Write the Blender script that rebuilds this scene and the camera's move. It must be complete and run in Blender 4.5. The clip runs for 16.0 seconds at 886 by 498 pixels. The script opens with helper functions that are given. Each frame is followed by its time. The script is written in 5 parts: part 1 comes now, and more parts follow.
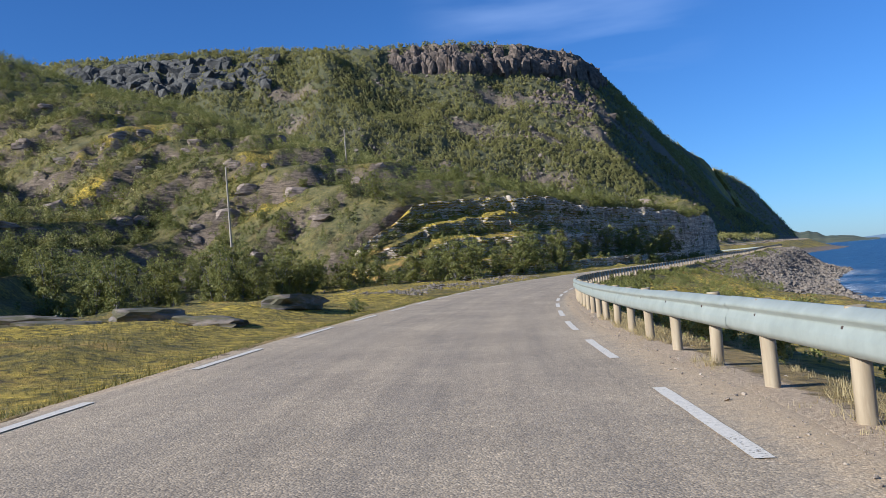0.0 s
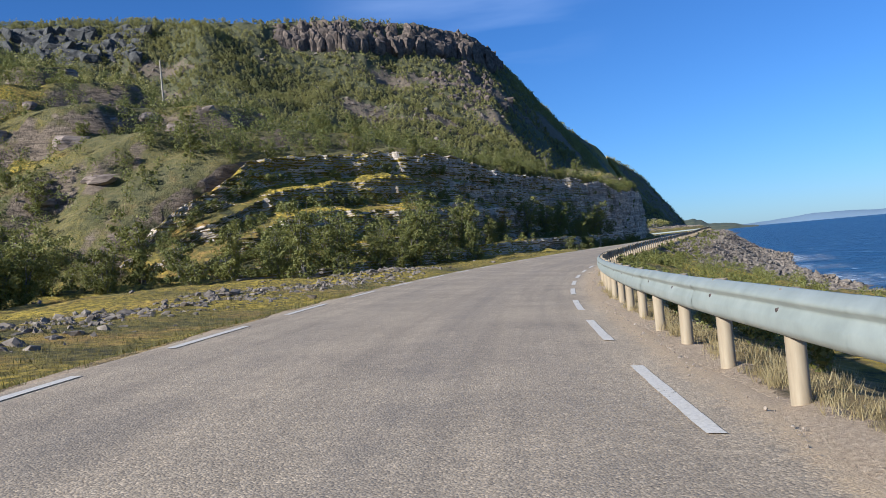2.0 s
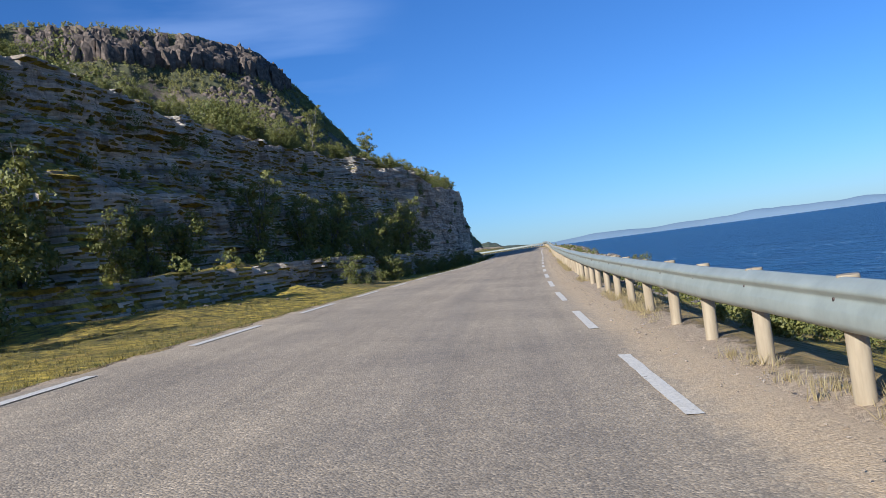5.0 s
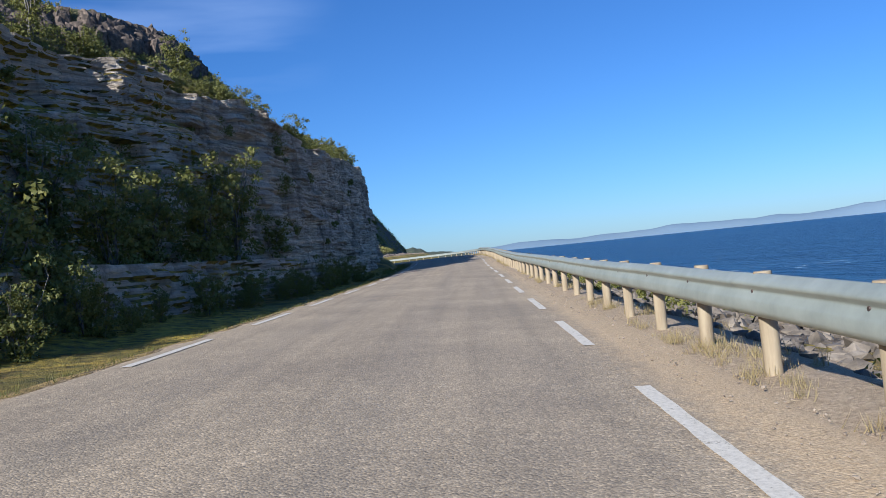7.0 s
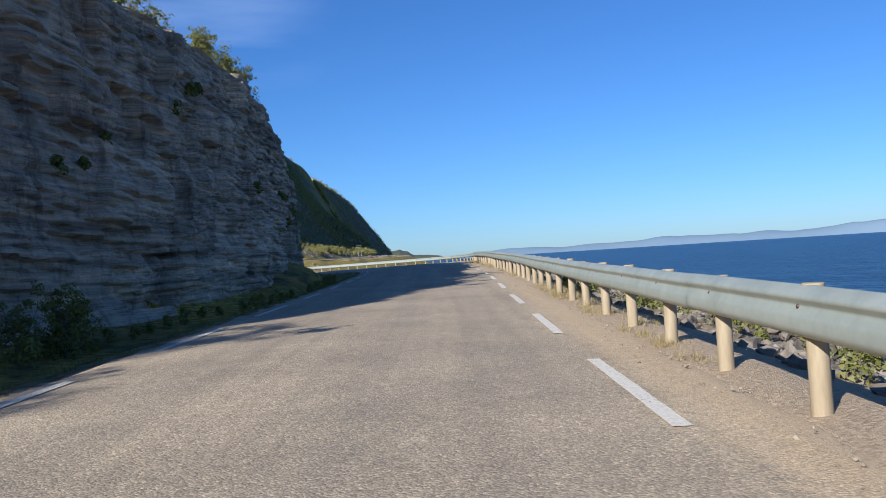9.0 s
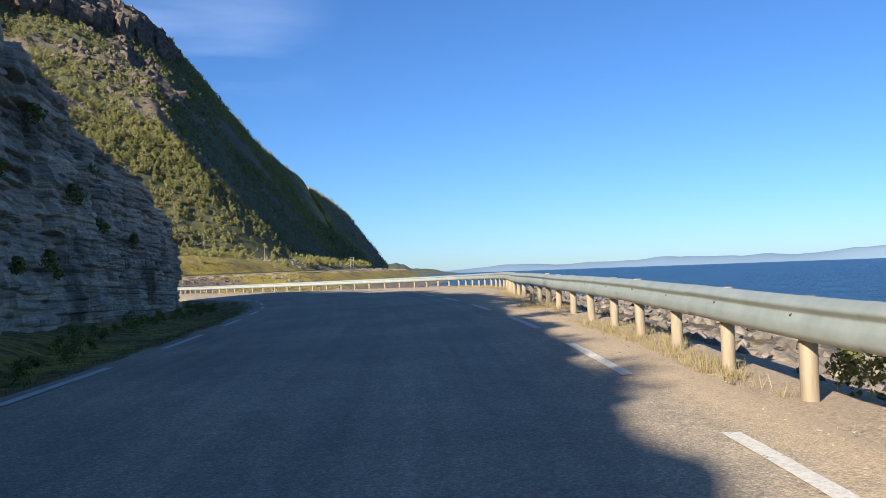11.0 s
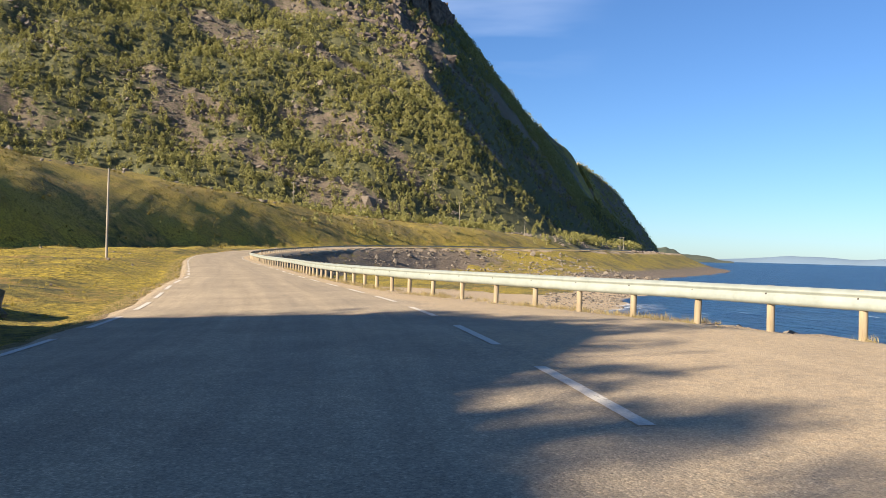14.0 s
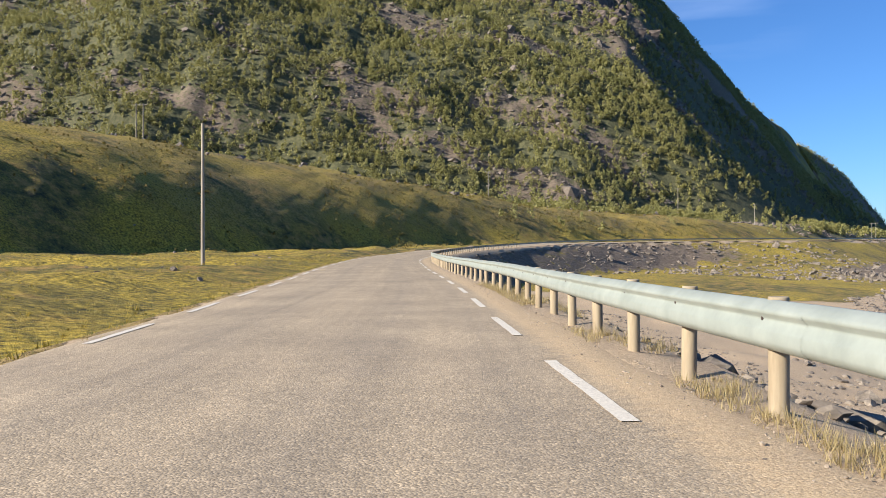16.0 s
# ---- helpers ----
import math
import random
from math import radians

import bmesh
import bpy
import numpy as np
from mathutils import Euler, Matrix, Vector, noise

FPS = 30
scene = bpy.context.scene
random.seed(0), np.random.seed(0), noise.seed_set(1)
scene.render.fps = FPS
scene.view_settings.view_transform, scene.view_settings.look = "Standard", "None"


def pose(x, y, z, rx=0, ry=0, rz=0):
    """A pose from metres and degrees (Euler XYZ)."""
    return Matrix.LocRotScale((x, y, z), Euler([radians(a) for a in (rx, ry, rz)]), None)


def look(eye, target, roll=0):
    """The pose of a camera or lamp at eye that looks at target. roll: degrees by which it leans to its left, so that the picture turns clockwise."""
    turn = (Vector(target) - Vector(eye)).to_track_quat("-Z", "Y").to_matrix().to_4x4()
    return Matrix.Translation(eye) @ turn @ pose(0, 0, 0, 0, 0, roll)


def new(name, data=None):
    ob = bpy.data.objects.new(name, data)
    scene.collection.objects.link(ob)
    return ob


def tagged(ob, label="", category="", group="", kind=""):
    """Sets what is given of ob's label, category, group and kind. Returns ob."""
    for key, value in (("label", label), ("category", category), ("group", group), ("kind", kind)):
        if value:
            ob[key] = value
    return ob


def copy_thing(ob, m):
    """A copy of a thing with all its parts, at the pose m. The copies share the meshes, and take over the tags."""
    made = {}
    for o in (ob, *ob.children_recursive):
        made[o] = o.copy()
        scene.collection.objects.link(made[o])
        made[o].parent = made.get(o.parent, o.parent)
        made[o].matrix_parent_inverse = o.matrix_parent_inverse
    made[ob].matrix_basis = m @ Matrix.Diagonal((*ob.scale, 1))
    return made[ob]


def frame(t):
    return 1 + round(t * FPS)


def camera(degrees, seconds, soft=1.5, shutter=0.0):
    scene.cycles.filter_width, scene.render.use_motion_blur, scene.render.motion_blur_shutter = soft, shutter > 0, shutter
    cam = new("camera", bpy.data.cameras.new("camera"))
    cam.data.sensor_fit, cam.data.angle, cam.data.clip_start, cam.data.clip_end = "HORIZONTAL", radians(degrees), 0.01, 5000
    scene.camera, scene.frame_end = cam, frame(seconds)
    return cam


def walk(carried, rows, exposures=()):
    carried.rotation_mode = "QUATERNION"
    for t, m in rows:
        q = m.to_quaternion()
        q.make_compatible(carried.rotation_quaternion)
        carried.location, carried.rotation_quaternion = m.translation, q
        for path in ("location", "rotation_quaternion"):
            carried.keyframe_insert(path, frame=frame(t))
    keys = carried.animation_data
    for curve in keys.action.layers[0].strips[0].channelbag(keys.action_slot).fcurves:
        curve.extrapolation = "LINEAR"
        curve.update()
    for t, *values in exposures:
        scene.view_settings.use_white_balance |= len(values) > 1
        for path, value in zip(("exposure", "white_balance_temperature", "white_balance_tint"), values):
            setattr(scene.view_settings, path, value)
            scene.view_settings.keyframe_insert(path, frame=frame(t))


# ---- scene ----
# the camera, carried by a car along a coast road; yaw to the left, pitch up, lean to the right, in degrees
DRIVE = [
    (0.0, 0.00, 0.00, 1.250, 2.46, 1.61, 4.65),
    (0.5, 0.14, 10.11, 1.152, 1.08, 1.04, 4.52),
    (1.0, 0.59, 20.23, 1.059, -0.79, 0.80, 4.47),
    (1.5, 1.37, 30.32, 0.975, -2.63, 0.47, 4.70),
    (2.0, 2.52, 40.35, 0.883, -4.84, 0.24, 5.20),
    (2.5, 4.09, 50.32, 0.791, -7.32, 0.03, 5.40),
    (3.0, 6.08, 60.20, 0.717, -9.74, -0.12, 5.53),
    (3.5, 8.48, 69.92, 0.663, -12.11, -0.12, 6.42),
    (4.0, 11.24, 79.40, 0.603, -14.60, -0.06, 7.23),
    (4.5, 14.37, 88.62, 0.566, -17.07, 0.28, 7.57),
    (5.0, 17.79, 97.69, 0.573, -19.13, 0.69, 7.58),
    (5.5, 21.48, 106.69, 0.600, -21.01, 0.74, 7.45),
    (6.0, 25.39, 115.63, 0.633, -22.52, 0.63, 7.13),
    (6.5, 29.47, 124.52, 0.682, -23.75, 0.47, 6.59),
    (7.0, 33.67, 133.39, 0.745, -24.50, 0.44, 5.78),
    (7.5, 37.93, 142.23, 0.792, -24.97, 0.49, 4.96),
    (8.0, 42.26, 151.09, 0.820, -25.44, 0.57, 4.10),
    (8.5, 46.64, 159.97, 0.858, -25.59, 0.58, 3.56),
    (9.0, 50.99, 168.87, 0.923, -25.44, 0.63, 3.60),
    (9.5, 55.28, 177.76, 1.023, -25.28, 0.93, 3.85),
    (10.0, 59.46, 186.63, 1.153, -25.14, 1.43, 3.45),
    (10.5, 63.58, 195.45, 1.279, -25.65, 1.63, 2.85),
    (11.0, 67.63, 204.26, 1.402, -25.64, 1.64, 2.06),
    (11.5, 71.52, 213.08, 1.519, -25.18, 1.52, 1.39),
    (12.0, 75.10, 221.96, 1.598, -23.12, 1.34, 0.41),
    (12.5, 78.20, 230.95, 1.625, -20.09, 1.09, -0.47),
    (13.0, 80.72, 240.12, 1.617, -16.41, 0.75, -0.90),
    (13.5, 82.56, 249.51, 1.561, -11.64, 0.37, -1.27),
    (14.0, 83.61, 259.10, 1.452, -6.91, 0.25, -1.54),
    (14.5, 83.87, 268.86, 1.331, -2.60, 0.19, -1.62),
    (15.0, 83.41, 278.75, 1.216, 1.24, 0.10, -1.60),
    (15.5, 82.31, 288.69, 1.133, 4.69, 0.17, -1.51),
    (16.0, 80.75, 298.62, 1.073, 6.93, -0.07, 0.03),
]
LENS = 57.79


def drive_pose(x, y, z, yaw, pitch, lean):
    a, p = radians(yaw), radians(pitch)
    ahead = Vector((-math.sin(a) * math.cos(p), math.cos(a) * math.cos(p), math.sin(p)))
    eye = Vector((x, y, z))
    return look(eye, eye + ahead * 10, -lean)


cam = camera(LENS, 16.0, soft=0.85)
walk(cam, [(t, drive_pose(*r)) for t, *r in DRIVE], [(0.0, 0.92, 5000, 10), (4.7, 0.9, 5000, 10), (9.7, 0.92, 5200, 10), (12.0, 1.46, 6000, 10), (13.0, 1.48, 6250, 10), (14.0, 1.40, 6250, 10), (15.0, 1.24, 6050, 10), (16.0, 1.24, 5550, 10)])

# ---- light: evening sun from behind on the left, clear sky ----
SUN_FROM = Vector((-0.85, -0.527, 0.0))
SUN_ELEVATION = radians(25.5)
world = bpy.data.worlds.new("sky")
scene.world = world
world.use_nodes = True
wt = world.node_tree
wt.nodes.clear()
sky = wt.nodes.new("ShaderNodeTexSky")
sky.sky_type = "NISHITA"
sky.sun_disc = False
sky.sun_elevation = SUN_ELEVATION
sky.sun_rotation = math.atan2(SUN_FROM.x, SUN_FROM.y)
sky.air_density, sky.dust_density, sky.ozone_density = 1.0, 0.18, 3.5
bg = wt.nodes.new("ShaderNodeBackground")
bg.inputs["Strength"].default_value = 0.044
out = wt.nodes.new("ShaderNodeOutputWorld")
tint = wt.nodes.new("ShaderNodeMix")
tint.data_type, tint.blend_type = "RGBA", "MULTIPLY"
tint.inputs[0].default_value = 1.0
tint.inputs[7].default_value = (0.74, 0.95, 1.22, 1)
wt.links.new(sky.outputs[0], tint.inputs[6])
# thin streaks of cirrus over the northern ridge
CIRRUS = (0.12, 0.943, 0.307)
ways = wt.nodes.new("ShaderNodeTexCoord")
lay = wt.nodes.new("ShaderNodeMapping")
lay.inputs["Rotation"].default_value = (0, radians(28), radians(20))
lay.inputs["Scale"].default_value = (0.8, 1.0, 5.0)
streak = wt.nodes.new("ShaderNodeTexNoise")
streak.inputs["Scale"].default_value, streak.inputs["Detail"].default_value = 2.6, 5.0
thin = wt.nodes.new("ShaderNodeMapRange")
thin.inputs["From Min"].default_value, thin.inputs["From Max"].default_value = 0.42, 0.72
thin.inputs["To Max"].default_value = 0.36
wisp = wt.nodes.new("ShaderNodeMix")
wisp.data_type = "RGBA"
wisp.inputs[7].default_value = (9.0, 10.0, 12.0, 1)
wt.links.new(ways.outputs["Generated"], lay.inputs["Vector"])
wt.links.new(lay.outputs[0], streak.inputs["Vector"])
wt.links.new(streak.outputs["Fac"], thin.inputs[0])
part_dot = wt.nodes.new("ShaderNodeVectorMath")
part_dot.operation = "DOT_PRODUCT"
part_dot.inputs[1].default_value = CIRRUS
wt.links.new(ways.outputs["Generated"], part_dot.inputs[0])
patch = wt.nodes.new("ShaderNodeMapRange")
patch.interpolation_type = "SMOOTHSTEP"
patch.inputs["From Min"].default_value, patch.inputs["From Max"].default_value = 0.978, 0.999
both = wt.nodes.new("ShaderNodeMath")
both.operation = "MULTIPLY"
wt.links.new(part_dot.outputs["Value"], patch.inputs[0])
wt.links.new(patch.outputs[0], both.inputs[0])
wt.links.new(thin.outputs[0], both.inputs[1])
wt.links.new(both.outputs[0], wisp.inputs[0])
wt.links.new(tint.outputs[2], wisp.inputs[6])
wt.links.new(wisp.outputs[2], bg.inputs[0])
wt.links.new(bg.outputs[0], out.inputs[0])
lamp = bpy.data.lights.new("sun", "SUN")
lamp.energy, lamp.angle, lamp.color = 4.5, radians(0.53), (1.0, 0.86, 0.66)
sun = new("sun", lamp)
to_sun = Vector((SUN_FROM.x * math.cos(SUN_ELEVATION), SUN_FROM.y * math.cos(SUN_ELEVATION), math.sin(SUN_ELEVATION)))
sun.matrix_world = look(to_sun * 300, (0, 0, 0))

SEA_LEVEL = -7.5


# ---- smooth random fields ----
def lattice(ix, iy, seed):
    h = (ix.astype(np.int64) * 374761393 + iy.astype(np.int64) * 668265263 + seed * 974634777) & 0x7FFFFFFF
    h = ((h ^ (h >> 13)) * 1274126177) & 0x7FFFFFFF
    return ((h ^ (h >> 16)) & 0xFFFF) / 32767.5 - 1.0


def value_noise(x, y, seed=0):
    x, y = np.asarray(x, float), np.asarray(y, float)
    ix, iy = np.floor(x), np.floor(y)
    fx, fy = x - ix, y - iy
    fx, fy = fx * fx * (3 - 2 * fx), fy * fy * (3 - 2 * fy)
    a, b = lattice(ix, iy, seed), lattice(ix + 1, iy, seed)
    c, d = lattice(ix, iy + 1, seed), lattice(ix + 1, iy + 1, seed)
    return (a * (1 - fx) + b * fx) * (1 - fy) + (c * (1 - fx) + d * fx) * fy


def fbm(x, y, seed=0, octaves=4):
    total, amp = 0.0, 0.5
    for k in range(octaves):
        total = total + amp * value_noise(x * 2 ** k, y * 2 ** k, seed + 17 * k)
        amp *= 0.5
    return total


def smooth(a, b, v):
    u = np.clip((np.asarray(v, float) - a) / (b - a), 0, 1)
    return u * u * (3 - 2 * u)


# ---- the line of the road: x, y along the driving line ----
LINE = [(-5.5, -80), (-2.8, -50), (-0.8, -22), (0, 0), (0.59, 20.23), (2.52, 40.35), (6.08, 60.2), (11.24, 79.4), (17.79, 97.69),
        (25.39, 115.63), (33.67, 133.39), (42.26, 151.09), (50.99, 168.87), (59.46, 186.63), (67.63, 204.26), (75.1, 221.96),
        (80.72, 240.12), (83.61, 259.1), (83.41, 278.75), (80.75, 298.62), (77.7, 323.1), (72.1, 353.1), (67.3, 383.1),
        (64.7, 415.1), (67, 447.8), (74.4, 482.4), (87.3, 517), (106.7, 549.7), (134.9, 578.3), (171.1, 608), (213.3, 660.4),
        (260, 730), (302, 805), (350, 890), (395, 990), (425, 1100), (435, 1250)]
# metres along the line, height of the surface, cross fall to the right in degrees
PROFILE = [(-90, 0.6, 1.0), (0, 0.0, 2.6), (40, -0.37, 3.0), (80, -0.65, 4.6), (100, -0.68, 5.0), (120, -0.619, 4.6),
           (130, -0.576, 4.1), (140, -0.5, 3.6), (150, -0.462, 2.9), (160, -0.426, 2.2), (180, -0.317, 1.4), (190, -0.216, 1.1),
           (200, -0.079, 0.8), (210, 0.038, 0.26), (220, 0.161, -0.28), (228, 0.261, -0.71), (237, 0.346, -1.2),
           (245, 0.367, -1.71), (256, 0.364, -2.4), (265, 0.326, -2.49), (275, 0.225, -2.59), (285, 0.098, -2.7),
           (295, -0.036, -2.8), (305, -0.115, -2.15), (315, -0.172, -1.5), (325, -0.231, -1.17), (340, -0.285, -0.67),
           (360, -0.283, 0.0), (430, -0.083, 2.0), (480, 0.917, 2.0), (540, 2.317, 1.0), (620, 3.517, 0.0), (760, 4.617, 0.0),
           (1300, 7.117, 0.0)]


def spline(points, step=1.0):
    """A dense smooth line through the points, one sample a metre."""
    p = np.array(points, float)
    p = np.vstack([2 * p[0] - p[1], p, 2 * p[-1] - p[-2]])
    fine = []
    for k in range(1, len(p) - 2):
        u = np.linspace(0, 1, 40, endpoint=False)[:, None]
        a, b, c, d = p[k - 1], p[k], p[k + 1], p[k + 2]
        fine.append(b + 0.5 * u * (c - a + u * (2 * a - 5 * b + 4 * c - d + u * (3 * (b - c) + d - a))))
    fine = np.vstack(fine)
    arc = np.r_[0, np.cumsum(np.hypot(*np.diff(fine, axis=0).T))]
    want = np.arange(0, arc[-1], step)
    return np.stack([np.interp(want, arc, fine[:, 0]), np.interp(want, arc, fine[:, 1])], 1)


ROAD_XY = spline(LINE)
ROAD_S = np.arange(len(ROAD_XY), dtype=float)
START = int(np.argmin(np.hypot(ROAD_XY[:, 0], ROAD_XY[:, 1])))
ROAD_S -= START
TAN = np.gradient(ROAD_XY, axis=0)
TAN /= np.linalg.norm(TAN, axis=1)[:, None]
RIGHT = np.stack([TAN[:, 1], -TAN[:, 0]], 1)
PRO = np.array(PROFILE, float)


def road_z(s):
    base = np.interp(s, PRO[:, 0], PRO[:, 1])
    return (base + np.interp(np.asarray(s) - 6, PRO[:, 0], PRO[:, 1]) + np.interp(np.asarray(s) + 6, PRO[:, 0], PRO[:, 1])) / 3


def bank(s):
    return np.tan(np.radians(np.interp(s, PRO[:, 0], PRO[:, 2])))


def on_road(s, n, up=0.0):
    """The place s metres along the road and n metres to the right of the driving line, up above its surface."""
    s, n = np.broadcast_arrays(np.asarray(s, float), np.asarray(n, float))
    p = [np.interp(s, ROAD_S, ROAD_XY[:, k]) + n * np.interp(s, ROAD_S, RIGHT[:, k]) for k in (0, 1)]
    return np.stack([*p, road_z(s) - bank(s) * n + up], -1)


def road_coords(x, y):
    """Metres along the road and to its right, for arrays of places."""
    x, y = np.asarray(x, float).ravel(), np.asarray(y, float).ravel()
    idx = np.empty(len(x), int)
    coarse = ROAD_XY[::4]
    for a in range(0, len(x), 20000):
        d = (x[a:a + 20000, None] - coarse[None, :, 0]) ** 2 + (y[a:a + 20000, None] - coarse[None, :, 1]) ** 2
        idx[a:a + 20000] = d.argmin(1) * 4
    for _ in range(2):
        dx, dy = x - ROAD_XY[idx, 0], y - ROAD_XY[idx, 1]
        along = dx * TAN[idx, 0] + dy * TAN[idx, 1]
        idx = np.clip(idx + np.round(along).astype(int), 0, len(ROAD_XY) - 1)
    dx, dy = x - ROAD_XY[idx, 0], y - ROAD_XY[idx, 1]
    s = ROAD_S[idx] + dx * TAN[idx, 0] + dy * TAN[idx, 1]
    return s, dx * RIGHT[idx, 0] + dy * RIGHT[idx, 1]


def right_line(s):
    return np.interp(s, [-90, 0, 20, 60, 95, 152, 190, 200, 212, 230, 250, 262, 290, 307, 312, 318, 324, 330, 337, 345, 360, 900], [1.7, 1.63, 1.5, 1.29, 1.32, 1.45, 1.5, 1.65, 1.95, 2.2, 2.25, 2.1, 1.97, 1.8, 1.72, 1.48, 1.15, 0.87, 0.73, 0.7, 0.8, 1.0])


def left_line(s):
    return np.interp(s, [-90, 0, 26, 70, 90, 150, 200, 230, 258, 290, 324, 328, 337, 345, 370, 420, 900], [-4.3, -4.55, -4.55, -5.2, -5.0, -4.25, -4.05, -4.4, -4.8, -5.0, -5.1, -5.4, -5.95, -6.1, -6.1, -5.5, -5.2])


def lift(s):
    """How far the outer shoulder and its rail stand above the road's cross fall."""
    return 0.02 + 0.0 * np.asarray(s, float)


def rail_line(s):
    return np.interp(s, [-90, 0, 10, 20, 35, 50, 66, 90, 150, 175, 192, 202, 225, 238, 247, 250.5, 255, 260, 266, 271, 276, 280, 283, 286, 289, 292, 296, 300, 304, 308, 313, 318, 323, 328, 333, 345, 900], [2.7, 2.6, 2.55, 2.4, 2.2, 2.12, 2.25, 2.35, 2.53, 2.4, 2.6, 2.75, 3.2, 3.9, 4.9, 5.5, 6.7, 8.2, 9.7, 10.6, 11.4, 11.3, 10.9, 10.0, 8.8, 7.8, 6.3, 5.0, 3.9, 3.4, 2.95, 2.6, 2.35, 2.15, 2.0, 1.9, 2.4])


def shore_line(s):
    return np.interp(s, [-90, 40, 100, 140, 165, 200, 225, 250, 290, 330, 357, 367, 385, 405, 430, 448, 470, 500, 563, 620, 700, 900], [70, 55, 40, 24, 21, 19, 20, 24, 30, 33, 36, 40, 50, 66, 74, 77, 84, 92, 94, 70, 42, 45])


# ---- the hill's foot, its rock wall, and the mountain's upper edge, in plan ----
FOOT = [(-75, -120), (-40, 0), (-33, 40), (-28, 70), (-22, 92), (-4.0, 105.9), (10.3, 120.5), (20.4, 133.4), (30.5, 149.1), (39.1, 165.0), (47.5, 180.3), (55.9, 196.1), (62.1, 208.0), (66.2, 219.8), (68.3, 229.5), (70.7, 238.6), (73.4, 246.5), (75.1, 253.8), (75.6, 264.0), (75.5, 268.7), (71.7, 273.3), (49.0, 281.1),
        (30, 312), (10, 350), (22, 405), (42, 455),
        (66, 505), (92, 545), (118, 590), (155, 622), (200, 690), (258, 780), (318, 880), (372, 1000), (400, 1150), (405, 1500), (-1500, 1600), (-1500, -120)]
PLATEAU = [(-900, 760), (-500, 735), (-314, 738), (-140, 757), (70, 856), (148, 955), (178, 1060), (190, 1400), (-900, 1400)]
SPUR = [(140, 965, 238), (198, 1060, 219), (234, 1130, 203), (297, 1250, 186), (418, 1430, 149), (510, 1540, 123), (575, 1620, 81), (612, 1670, 38), (630, 1700, 0)]


PEAK = 1.07


def signed_distance(x, y, polygon):
    """Metres inside (positive) or outside a polygon."""
    p = np.array(polygon, float)
    best = np.full(x.shape, 1e9)
    inside = np.zeros(x.shape, bool)
    for a, b in zip(p, np.roll(p, -1, 0)):
        e = b - a
        u = np.clip(((x - a[0]) * e[0] + (y - a[1]) * e[1]) / (e @ e), 0, 1)
        best = np.minimum(best, np.hypot(x - a[0] - u * e[0], y - a[1] - u * e[1]))
        cross = (a[1] > y) != (b[1] > y)
        with np.errstate(divide="ignore", invalid="ignore"):
            inside ^= cross & (x < (b[0] - a[0]) * (y - a[1]) / (b[1] - a[1]) + a[0])
    return np.where(inside, best, -best)


def ledge_height(s):
    return np.interp(s, [60, 100, 120, 150, 180, 195, 202], [0, 0.5, 1.4, 1.7, 1.6, 0.4, 0])


def ledge_depth(s):
    return np.interp(s, [60, 120, 150, 175, 195, 300], [7, 6.5, 5.5, 4.0, 0.8, 0.3])


def wall_height(s):
    s = np.asarray(s, float)
    uneven = smooth(100, 115, s) * smooth(200, 188, s) * (1.1 * fbm(s / 11, s * 0, 68) + 0.7 * fbm(s / 3, s * 0, 69))
    return uneven + np.interp(s, [60, 97, 104, 112, 118, 126, 135, 150, 165, 175, 190, 198, 204, 210, 216, 222, 228, 234, 246, 256, 262, 266, 284, 285, 286.5, 300], [0, 0, 6.5, 10.6, 11.6, 11.9, 11.2, 10.5, 10.3, 9.5, 8.9, 9.2, 9.5, 10.0, 9.9, 9.4, 8.8, 8.6, 8.0, 6.8, 5.6, 5.1, 4.8, 4.5, 0, 0])


def wall_lean(s):
    """How far the top of the rock wall stands back behind its foot."""
    return 2.6 * smooth(192, 168, s) + 4.5 * smooth(136, 112, s)


def shoulder_z(s, n):
    """Height of the gravel shoulder between the asphalt and the rail."""
    return road_z(s) - bank(s) * np.minimum(n, 1.3) - 0.012 - 0.02 * np.clip(n - 1.6, 0, 2) + 0.7 * lift(s) * smooth(1.5, 2.2, n)


